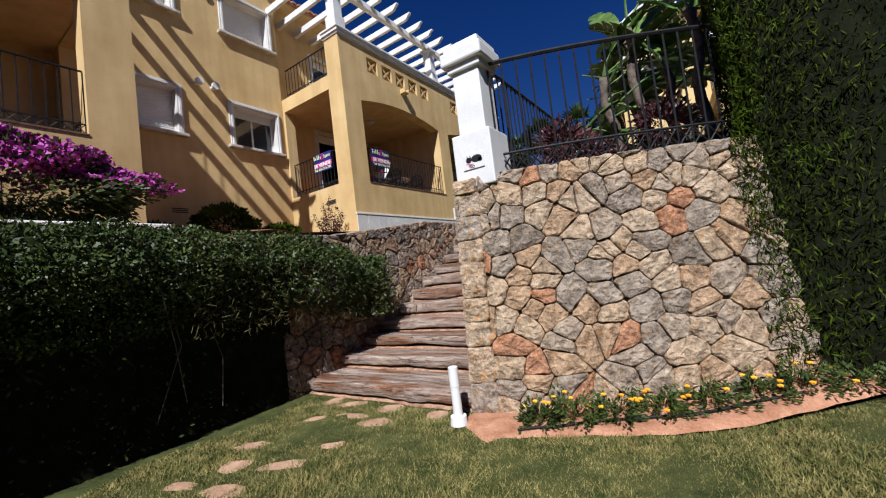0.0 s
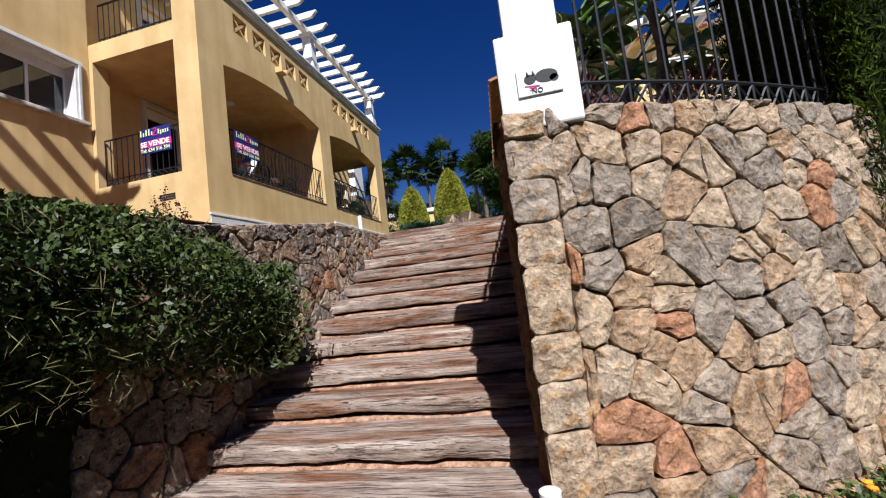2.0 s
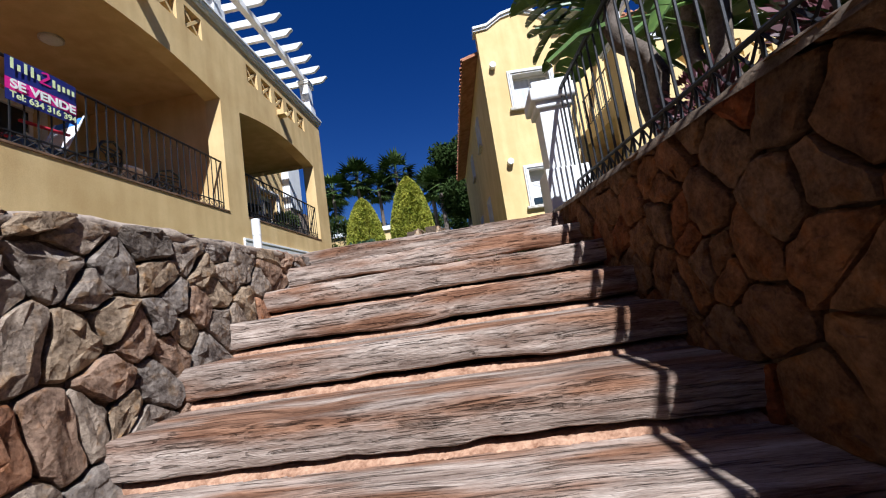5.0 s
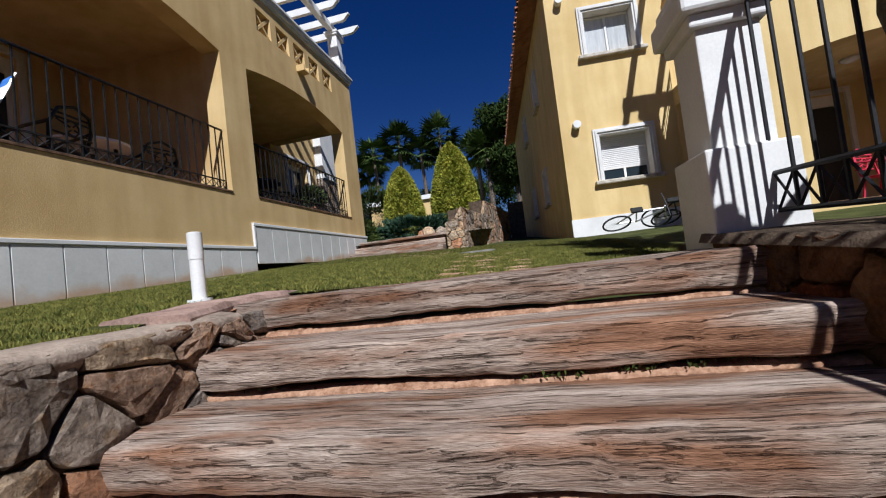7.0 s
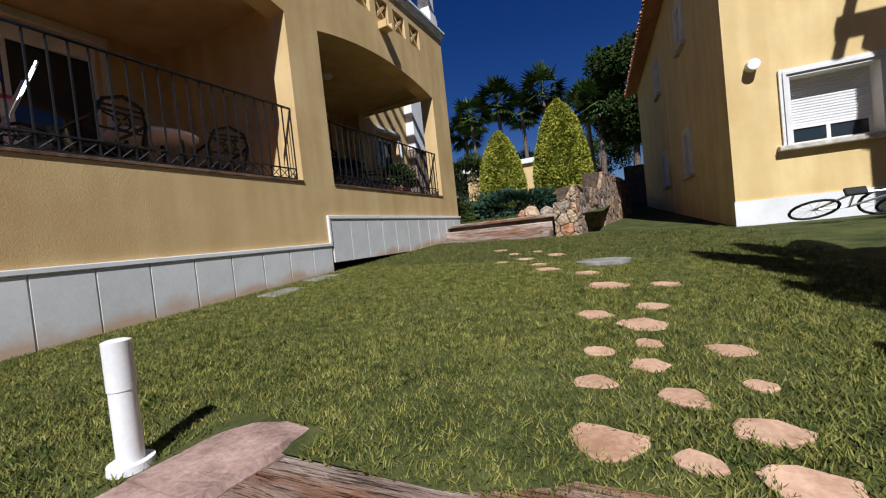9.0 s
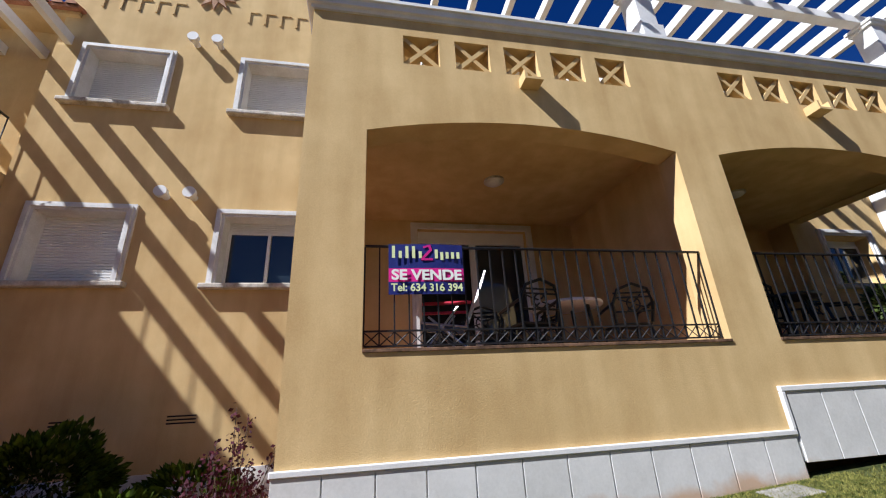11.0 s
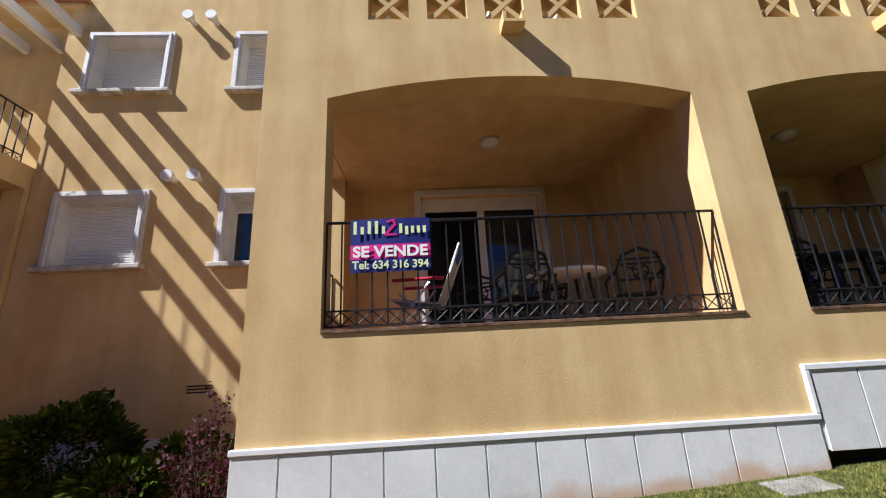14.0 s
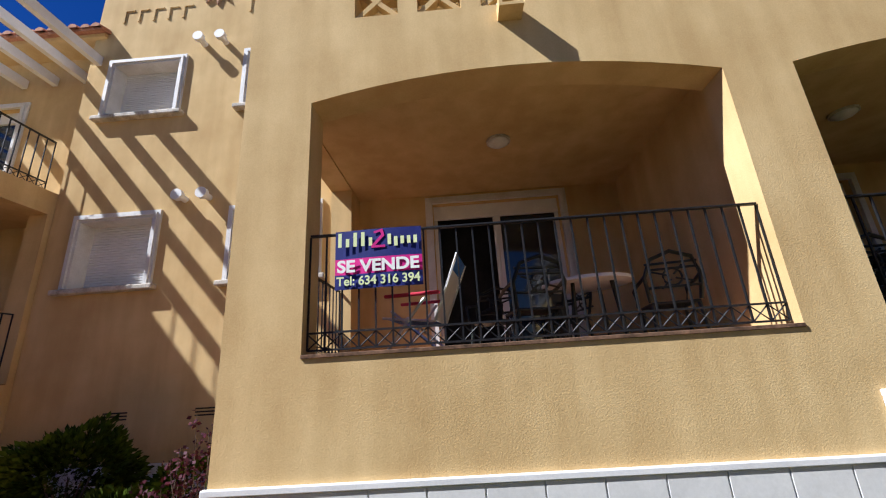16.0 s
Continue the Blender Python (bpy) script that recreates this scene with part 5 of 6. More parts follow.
def hedge(name, profile, y, n, size, material, seed, label, thick=0.22, long=2.0):
    """A clipped hedge: leaves spread over a cross-section (x, z) drawn out along y, with an uneven surface."""
    h = empty(name, label, "hedge", at=(profile[0][0], (y[0] + y[1]) / 2, profile[0][1]))
    q = np.random.default_rng(seed)
    p = np.array(profile, float)
    seg = np.diff(p, axis=0)
    ln = np.hypot(*seg.T)
    k = q.choice(len(seg), n, p=ln / ln.sum())
    t = q.random(n)
    xz = p[k] + seg[k] * t[:, None]
    nrm = np.stack([seg[k][:, 1], -seg[k][:, 0]], 1) / ln[k][:, None]
    yy = q.uniform(*y, n)
    thin = (xz[:, 1] > 1.05) | (q.random(n) < 0.14)
    xz, nrm, yy = xz[thin], nrm[thin], yy[thin]
    n = len(yy)
    wob = np.array([noise.noise(Vector((a * 1.1, b * 1.3, c * 1.3))) for a, b, c in zip(yy, xz[:, 0], xz[:, 1])])
    wob2 = np.array([noise.noise(Vector((a * 4, b * 4, c * 4))) for a, b, c in zip(yy, xz[:, 0], xz[:, 1])])
    dep = 0.16 * wob + 0.09 * wob2 - thick * q.random(n) ** 1.5
    c = np.stack([xz[:, 0] + nrm[:, 0] * dep, yy, xz[:, 1] + nrm[:, 1] * dep], 1)
    c[:, 2] *= np.interp(yy, [1.6, 3.0, 3.9], [1.0, 0.95, 0.8])
    out = np.stack([nrm[:, 0], 0 * yy, nrm[:, 1]], 1)
    cloud("foliage", *leaves(c, size, seed, long, out * 0.5), material, h, kind="stuff")
    return h


lh = hedge("privet_hedge", [(-3.8, 0.05), (-3.82, 0.6), (-3.76, 1.0), (-3.42, 1.36), (-3.26, 1.7), (-3.48, 2.04), (-3.9, 2.14), (-4.9, 2.14)], (-4, 3.8), 115000, 0.023, HEDGE, 3, "dense dark green clipped hedge over the stone wall", 0.3)
q = np.random.default_rng(31)
c = np.stack([q.normal(-3.62, 0.12, 5000), 3.75 + np.abs(q.normal(0, 0.2, 5000)), q.uniform(0.8, 1.65, 5000)], 1)
cloud("overhang", *leaves(c, 0.034, 31, 2.0), HEDGE, lh, kind="stuff")
tw = bmesh.new()
r = random.Random(8)
for k in range(9):
    y0, z0 = r.uniform(-1.5, 3.6), r.uniform(0.0, 0.5)
    a = Vector((-3.72, y0, z0))
    b = a + Vector((r.uniform(0.0, 0.2), r.uniform(-0.3, 0.3), r.uniform(0.4, 0.9)))
    d = b + Vector((r.uniform(0.0, 0.2), r.uniform(-0.2, 0.2), r.uniform(0.2, 0.6)))
    tube(tw, [a, b, d], 0.006, 4, 0.5)
part("twig_growth", tw, BARK, lh, "bare twigs", kind="stuff")
q = np.random.default_rng(77)
c = np.stack([q.normal(-3.5, 0.14, 2600), q.uniform(1.4, 4.1, 2600), q.uniform(0.95, 1.95, 2600)], 1)
c[:, 2] *= np.interp(c[:, 1], [1.6, 3.0, 3.9], [1.0, 0.95, 0.8])
cloud("straggling_growth", *leaves(c, 0.0035, 78, 26.0, np.array([[0.5, -0.1, 0.1]])), STRAW, lh, "dry thin shoots", kind="stuff")
# near-black filler in place of the shade under the hedge's overhang
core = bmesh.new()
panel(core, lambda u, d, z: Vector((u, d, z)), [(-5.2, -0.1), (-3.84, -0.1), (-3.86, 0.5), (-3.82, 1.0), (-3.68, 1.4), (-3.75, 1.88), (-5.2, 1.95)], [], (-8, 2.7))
part("inner_growth", core, SHADE_CORE, lh)

# tall clipped cypress at the wall's far end
tall = empty("cypress_hedge", "tall dark clipped cypress hedge at the stone wall's end", "hedge", at=(2.2, 4.6, 0))
q = np.random.default_rng(4)
n = 95000
side = q.random(n)
u, z = q.random(n), q.random(n) ** 0.9 * 6.4
front = side < 0.72
x = np.where(front, 0.86 + 4.2 * u, 0.86)
y = np.where(front, 3.92 + 0.28 * u * 3, 3.92 + 1.6 * u)
out = np.where(front[:, None], [0.1, -1, 0.4], [-1, 0, 0.4])
wob = np.array([noise.noise(Vector((a * 2.2, b * 2.2, c * 1.0))) for a, b, c in zip(x, y, z)])
dep = 0.1 * wob - 0.2 * q.random(n) ** 2
c = np.stack([x, y, z + 0.05], 1) + out * dep[:, None] * (1, 1, 0)
cloud("foliage", *leaves(c, 0.012, 4, 6.0, out * 0.6, 0.9), CYPRESS, tall, kind="stuff")
# near-black block in place of the shade deep in the cypress
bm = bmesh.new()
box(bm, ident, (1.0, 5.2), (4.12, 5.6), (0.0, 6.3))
part("inner_growth", bm, SHADE_CORE, tall)

# flower bed at the wall's foot


def bed_z(x, y):
    return 0.012 + 0.13 * max(0.0, min(1.0, (x + 0.4) / 1.6)) * max(0.0, 1 - (front_y(x) - y) / 0.9) + 0.015 * noise.noise(Vector((x * 5, y * 5, 0)))


bm = bmesh.new()
rows = []
for i in range(61):
    x = -1.38 + 3.6 * i / 60
    yf = front_y(x) + 0.1
    w = 0.72 - 0.06 * abs(x - 0.2) + 0.05 * math.sin(3 * x)
    if x < -1.0:
        w = 0.35 + (x + 1.38) * 0.97
    rows.append([bm.verts.new((x, yf - w * j / 10, bed_z(x, yf - w * j / 10) - (0.03 if j == 10 else 0))) for j in range(11)])
for a, b in zip(rows, rows[1:]):
    for j in range(10):
        bm.faces.new((a[j], a[j + 1], b[j + 1], b[j]))
tagged(part("ground_flower_bed", bm, CLAY, None, "", True), "bare red clay flower bed under the stone wall", "bed", "", "structure")


def lantana(x, y, rx, ry, h, n, flowers, seed):
    """A low straggling bush with small yellow and orange flower heads."""
    p = empty("flowering_shrub", "low green shrub with yellow and orange flower heads", "shrub", "bed shrubs", (x, y, bed_z(x, y)))
    q = np.random.default_rng(seed)
    d = q.normal(size=(n, 3))
    d[:, 2] = abs(d[:, 2])
    d /= np.linalg.norm(d, axis=1, keepdims=True)
    c = d * q.uniform(0.3, 1, (n, 1)) ** 0.6 * (rx, ry, h) * (1 + 0.35 * np.sin(d[:, :1] * 7 + seed)) + (x, y, bed_z(x, y))
    cloud("foliage", *leaves(c, 0.019, seed, 2.2, d), HEDGE, p)
    for k in range(flowers):
        v = q.normal(size=3)
        v[2] = abs(v[2]) + 0.4
        v /= np.linalg.norm(v)
        o = Vector((x, y, bed_z(x, y))) + Vector(v * (rx, ry, h * 1.02))
        bm = bmesh.new()
        m = bmesh.ops.create_icosphere(bm, subdivisions=1, radius=0.023)
        for w in m["verts"]:
            w.co = o + Vector((w.co.x, w.co.y, w.co.z * 0.6)) * (1 + 0.2 * math.sin(w.co.x * 400))
        part("flower", bm, MARIGOLD, p)


for k, (x, dy, rx, h) in enumerate(((-0.75, 0.28, 0.2, 0.17), (-0.5, 0.3, 0.26, 0.22), (-0.2, 0.32, 0.24, 0.18), (0.1, 0.34, 0.24, 0.17), (0.4, 0.3, 0.24, 0.15), (0.7, 0.26, 0.22, 0.16), (1.0, 0.3, 0.28, 0.2), (1.35, 0.4, 0.3, 0.16))):
    lantana(x, front_y(x) - dy, rx, 0.2, h, 650, 5 if k < 6 else 3, 60 + k)
bm = bmesh.new()
tube(bm, [(x, front_y(x) - 0.42 - 0.05 * math.sin(5 * x), bed_z(x, front_y(x) - 0.42) + 0.02) for x in [-0.85 + 0.08 * k for k in range(24)]], 0.009, 6)
tagged(part("irrigation_hose", bm, RUBBER), "black irrigation hose lying on the red earth", "hose")

# lawns


def blades(name, n, x, y, zf, keep, seed, label, tall=0.03, width=0.003, material=None):
    q = np.random.default_rng(seed)
    px, py = q.uniform(*x, n), q.uniform(*y, n)
    ok = np.array([keep(a, b) for a, b in zip(px, py)])
    px, py = px[ok], py[ok]
    n = len(px)
    pz = np.array([zf(a, b) for a, b in zip(px, py)])
    t = q.uniform(0, 2 * math.pi, n)
    h = tall * q.uniform(0.5, 1.4, n)
    lean = q.normal(0, 0.9, (n, 2)) * h[:, None]
    w = width * q.uniform(0.7, 1.5, n)
    base = np.stack([px, py, pz - 0.01], 1)
    s = np.stack([np.cos(t) * w, np.sin(t) * w, 0 * t], 1)
    tip = base + np.stack([lean[:, 0], lean[:, 1], h + 0.01], 1)
    v = np.stack([base - s, base + s, tip], 1).reshape(-1, 3)
    return cloud(name, v, np.arange(3 * n).reshape(-1, 3), material, None, label, "stuff", "grass")


clear = lambda x, y: all((x - a) ** 2 + (y - b) ** 2 > 0.085**2 for a, b in low)
clear_up = lambda x, y: all((x - a) ** 2 + (y - b) ** 2 > (0.7 * c) ** 2 for a, b, c in up_slabs)
bed_edge = lambda x, y: y < front_y(max(x, -1.4)) + 0.1 - (0.72 - 0.06 * abs(x - 0.2) + 0.05 * math.sin(3 * x) if x > -1.0 else max(0.02, 0.35 + (x + 1.38) * 0.97) if x > -1.4 else 0.05)
blades("lawn_grass", 260000, (-3.7, 3.2), (0.2, 4.2), lambda a, b: -0.012, lambda a, b: bed_edge(a, b) and clear(a, b) and b < (2.8 if a < -1.4 else 9) and a > -3.55 + 0.1 * math.sin(4 * b), 21, "short mown green and straw-tinted lawn grass", 0.021, 0.004, GRASS)
blades("lawn_grass", 400000, (-7.03, -1.1), (5.5, 12.6), lambda a, b: lawn_z(a, b) - 0.012, lambda a, b: (b > 8.5 or a < LW - 0.2) and (a < -1.5 or b > 8.9) and not (-4.46 < a < -4.0 and 7.5 < b < 8.66) and b > 7.05 + (a + 7) * -0.62 and clear_up(a, b), 22, "short mown green lawn grass between the houses", 0.021, 0.004, GRASS2)
blades("lawn_grass", 60000, (-7.0, 2.0), (12.6, 16.2), lambda a, b: lawn_z(a, b) - 0.012, clear_up, 23, "short mown green lawn grass between the houses", 0.026, 0.005, GRASS2)
blades("lawn_grass", 12000, (-7.5, -4.5), (16.9, 19.5), lambda a, b: 3.25 + 0.07 * (b - 16.2), lambda a, b: True, 24, "rough grass on the far terrace", 0.05, 0.008, GRASS2)

q = np.random.default_rng(27)
cs = []
for x, y, z, n in ((-2.25, 7.6, 2.02, 60), (-2.05, 7.6, 2.02, 50), (-2.5, 7.58, 2.01, 30), (-1.72, 7.62, 2.02, 18), (-3.62, 7.6, 2.02, 14), (-2.9, 3.5, 0.18, 16)):
    cs.append(np.stack([q.normal(x, 0.07, n), q.normal(y, 0.014, n), z + np.abs(q.normal(0, 0.012, n))], 1))
cloud("weeds", *leaves(np.concatenate(cs), 0.009, 28, 2.4, np.array([[0, -0.2, 0.8]])), HEDGE, None, "small green weeds growing in the stair's joints", "stuff", "weeds")

# ---- giant bird-of-paradise ----


def paddle_leaf(seed, length=1.35, width=0.42):
    """A torn paddle leaf along +x with a drooping midrib."""
    r = random.Random(seed)
    bm = bmesh.new()
    n = 22
    droop = r.uniform(0.25, 0.6)
    mid = lambda t: Vector((length * t, 0, -droop * length * t * t * 0.6))
    half = lambda t: width / 2 * (math.sin(math.pi * min(1, 0.06 + 0.94 * t) ** 0.8)) ** 0.6 if t < 0.999 else 0.01
    for sgn in (-1, 1):
        lift = r.uniform(0.1, 0.5)
        t = 0.02
        while t < 0.98:
            e = min(0.99, t + r.uniform(0.05, 0.22))
            sag = r.uniform(-0.12, 0.1)
            steps = 4
            prev = None
            for k in range(steps + 1):
                s = t + (e - t) * k / steps * 0.97
                w = max(0.02, half(s)) * r.uniform(0.93, 1.03)
                a = mid(s)
                b = a + Vector((0.06 * length * w / width, sgn * w * 0.55, lift * w * 0.5))
                c = a + Vector((0.14 * length * w / width, sgn * w, lift * w * 0.3 + sag * w))
                vs = [bm.verts.new(p) for p in (a, b, c)]
                if prev:
                    bm.faces.new((prev[0], vs[0], vs[1], prev[1]))
                    bm.faces.new((prev[1], vs[1], vs[2], prev[2]))
                prev = vs
            t = e
    tube(bm, [mid(k / 8) + Vector((0, 0, -0.008)) for k in range(9)], 0.014, 5, 0.3)
    me = bpy.data.meshes.new("leaf")
    bmesh.ops.recalc_face_normals(bm, faces=bm.faces)
    bm.to_mesh(me)
    bm.free()
    me.materials.append(BIGLEAF)
    me.polygons.foreach_set("use_smooth", [True] * len(me.polygons))
    return me


PADDLES = [paddle_leaf(k, 0.85 + 0.09 * k, 0.32 + 0.025 * k) for k in range(5)]


def strelitzia(x, y, lean, h, n, seed, label):
    z = 2.4 + 0.03 * (y - 8)
    p = empty("paddle_leaf_plant", label, "plant", "paddle-leaved plants", (x, y, z))
    r = random.Random(seed)
    top = Vector((x + lean[0], y + lean[1], z + h))
    a = Vector((x, y, z - 0.05))
    bm = bmesh.new()
    pts = [a.lerp(top, k / 9) + Vector((0.05 * math.sin(k * 1.3 + seed), 0.05 * math.cos(k * 1.7), 0)) for k in range(10)]
    tube(bm, pts, 0.085, 9, 0.75)
    for v in bm.verts:
        v.co += Vector((noise.noise(v.co * 9), noise.noise(v.co * 9 + Vector((5, 0, 0))), 0)) * 0.02
    part("trunk", bm, BARK, p, "ringed grey-brown trunk", True)
    for k in range(n):
        t = 2 * math.pi * (k * 0.381 + r.uniform(-0.05, 0.05))
        el = r.uniform(-0.5, 1.25)
        st = r.uniform(0.4, 0.95)
        if math.sin(t) < -0.35:
            t, el = -t, max(el, 0.5)
        d = Vector((math.cos(t) * math.cos(el), math.sin(t) * math.cos(el), math.sin(el)))
        o = pts[-1 - (k % 3)]
        e = o + d * st
        ends = [(q.x - 0.384 * (8.58 - q.y), q.z - (8.58 - q.y) / 0.86) for q in (e, e + d * 0.5, e + d * 0.9) if q.y < 8.7]
        if any(a < -0.98 and b > 2.5 for a, b in ends):  # leaves whose shadow would reach the pillar are left out
            continue
        bm = bmesh.new()
        tube(bm, [o, o.lerp(e, 0.5) + Vector((0, 0, 0.06)), e], 0.026, 5, 0.6)
        part("stalk", bm, BIGLEAF, p)
        if e.x + 0.8 * d.x < -1.45:
            continue
        m = Matrix.Translation(e) @ Matrix.Rotation(t, 4, "Z") @ Matrix.Rotation(-el * 0.8, 4, "Y") @ Matrix.Rotation(r.uniform(-0.8, 0.8), 4, "X")
        same("leaf", PADDLES[k % 5], p, m)
    return p


tall_label = "tall paddle-leaved plant with torn leaves behind the railing"
for k, (x, y, lean, h, n) in enumerate(((-0.72, 7.4, (-0.45, -0.05), 1.35, 20), (-0.45, 7.25, (-0.2, 0.0), 2.0, 20), (-0.05, 7.2, (-0.1, 0.1), 2.7, 20), (0.35, 6.9, (0.0, 0.1), 1.7, 15), (0.75, 6.8, (0.05, 0.0), 2.4, 16), (-0.1, 8.0, (-0.1, 0.2), 2.9, 18), (-0.1, 8.72, (-0.45, 0.3), 2.7, 26))):
    strelitzia(x, y, lean, h, n, k + 1, tall_label)
# red-leaved undergrowth behind the railing
for k, (x, y) in enumerate(((-0.75, 4.6), (-0.7, 5.4), (-0.6, 6.3), (-0.75, 7.1), (0.3, 4.9))):
    sh = empty("red_shrub", "dark red-leaved shrub behind the railing", "shrub", "red shrubs", (x, y, 2.35))
    q = np.random.default_rng(90 + k)
    d = q.normal(size=(900, 3))
    d /= np.linalg.norm(d, axis=1, keepdims=True)
    c = d * q.uniform(0.4, 1, (900, 1)) * (0.38, 0.38, 0.36) + (x, y, 2.66)
    cloud("foliage", *leaves(c, 0.034, 90 + k, 2.2, d), mat("red_leaf", (0.035, 0.012, 0.014), (0.11, 0.035, 0.04), 0.5, 3, 20, 0, island=0.5), sh)

# ---- planting before the house ----


def bush(name, x, y, z, rx, ry, h, n, size, material, seed, label, category="shrub", lumps=0.3, long=2.0):
    b = empty(name, label, category, at=(x, y, z))
    q = np.random.default_rng(seed)
    d = q.normal(size=(n, 3))
    d /= np.linalg.norm(d, axis=1, keepdims=True)
    wob = np.array([noise.noise(Vector(v) * 2.3 + Vector((seed, 0, 0))) for v in d])[:, None]
    c = d * (1 + lumps * wob) * q.uniform(0.55, 1, (n, 1)) ** 0.5 * (rx, ry, h / 2) + (x, y, z + h / 2)
    cloud("foliage", *leaves(c, size, seed, long, d * 0.7), material, b)
    bm = bmesh.new()
    for k in range(5):
        a = 2 * math.pi * k / 5
        tube(bm, [(x, y, z - 0.03), (x + 0.3 * rx * math.cos(a), y + 0.3 * ry * math.sin(a), z + h * 0.5)], 0.018, 5, 0.5)
    part("stem", bm, BARK, b)
    return b


bg = bush("bougainvillea", -6.3, 0.7, 2.35, 0.6, 1.5, 1.25, 9000, 0.05, HEDGE, 41, "sprawling bougainvillea covered with purple bracts", lumps=0.5)
q = np.random.default_rng(42)
d = q.normal(size=(7000, 3))
d[:, 2] = abs(d[:, 2]) * 0.9 + 0.1
d /= np.linalg.norm(d, axis=1, keepdims=True)
wob = np.array([noise.noise(Vector(v) * 2.3 + Vector((41, 0, 0))) for v in d])[:, None]
pick = np.array([noise.noise(Vector(v) * 5) for v in d]) > -0.15
c = (d * (1.03 + 0.5 * wob) * q.uniform(0.85, 1.02, (7000, 1)) * (0.6, 1.5, 0.62) + (-6.3, 0.7, 2.98))[pick]
cloud("bract_cover", *leaves(c, 0.055, 43, 1.3), PETAL, bg, "purple bracts")
bush("dark_shrub", -8.7, 4.6, 2.35, 0.6, 0.75, 1.15, 6000, 0.05, CYPRESS, 44, "dark leafy shrub in the shaded bed")
bush("dark_shrub", -8.9, 3.2, 2.35, 0.5, 0.8, 0.7, 2200, 0.05, CYPRESS, 45, "dark low shrub in the shaded bed")
# two more shrubs, added to make the bed as dark as its shade
bush("dark_shrub", -8.75, 6.1, 2.35, 0.5, 0.55, 0.75, 2200, 0.05, CYPRESS, 47, "dark low shrub in the shaded bed")
bush("dark_shrub", -8.2, 5.6, 2.35, 0.4, 0.5, 0.6, 1800, 0.05, CYPRESS, 48, "dark low shrub in the shaded bed")


def sprig_shrub(x, y, z, h, n, seed):
    """Loose upright sprigs with small round leaves, taller in the middle."""
    b = empty("red_shrub", "loose wine-red shrub with upright leafy sprigs at the house corner", "shrub", at=(x, y, z))
    r, q = random.Random(seed), np.random.default_rng(seed)
    cs = []
    for k in range(n):
        a, sp = 2 * math.pi * k * 0.381, 0.34 * math.sqrt((k + 0.5) / n)
        top = Vector((x + sp * math.cos(a) * 1.2, y + sp * math.sin(a) * 1.3, z + h * r.uniform(0.55, 1.05) * (1.1 - sp)))
        foot = Vector((x + 0.2 * sp * math.cos(a), y + 0.2 * sp * math.sin(a), z - 0.03))
        mid = foot.lerp(top, 0.5) + Vector((r.uniform(-0.06, 0.06), r.uniform(-0.06, 0.06), 0.05))
        bm = bmesh.new()
        tube(bm, [foot, mid, top], 0.007, 5, 0.4)
        part("sprig", bm, BARK, b)
        t = q.uniform(0.2, 1.0, (75, 1))
        cs.append((1 - t) ** 2 * np.array(foot) + 2 * t * (1 - t) * np.array(mid) + t * t * np.array(top) + q.normal(0, 0.035, (75, 3)))
    cloud("foliage", *leaves(np.concatenate(cs), 0.03, seed, 1.5), mat("wine_leaf", (0.014, 0.005, 0.007), (0.075, 0.014, 0.025), 0.6, 3, 20, 0, island=0.6, spec=0.1), b)


sprig_shrub(-7.62, 6.78, 2.33, 1.25, 22, 46)
bm = bmesh.new()
box(bm, ident, (-5.75, -5.55), (-6, 2.2), (2.0, 2.42), 0.02)
tagged(part("kerb_bed", bm, WHITE), "low white rendered kerb behind the hedge", "kerb", "", "structure")

# ---- far end ----
end = empty("steps_far", "two sleeper steps at the lawn's far end", "steps", at=(-5.6, 15.9, 2.85), kind="structure")
for k in range(3):
    bm = bmesh.new()
    box(bm, ident, (-7.0, -4.5), (15.75 + 0.35 * k, 16.25 + 0.35 * k), (2.75 + 0.17 * k, 2.99 + 0.17 * k), 0.02)
    part("sleeper", bm, WOOD, end)
wall_end = bmesh.new()
panel(wall_end, lambda u, d, z: Vector((u, 16.02 - d, z)), [(-4.42, 2.4), (-3.97, 2.4), (-3.97, 3.84), (-4.12, 3.84), (-4.12, 3.56), (-4.42, 3.5)], [], (0.0, -0.5))


def f_end(u, d, z):
    """Along the terrace wall that runs back from the end stub; d outwards."""
    return Vector((-3.97 + 0.139 * u + 0.99 * d, 16.05 + 0.99 * u - 0.139 * d, z))


def end_top(u):
    return 3.84 if u < 2.2 else 4.3


panel(wall_end, f_end, [(0.02, 2.4), (6.5, 2.4), (6.5, 4.28), (2.2, 4.28), (2.2, 3.82), (0.02, 3.82)], [], (-0.02, -0.4))
wall_end = tagged(part("wall_end", wall_end, MORTAR), "stone terrace wall at the lawn's far end", "wall", "", "structure")


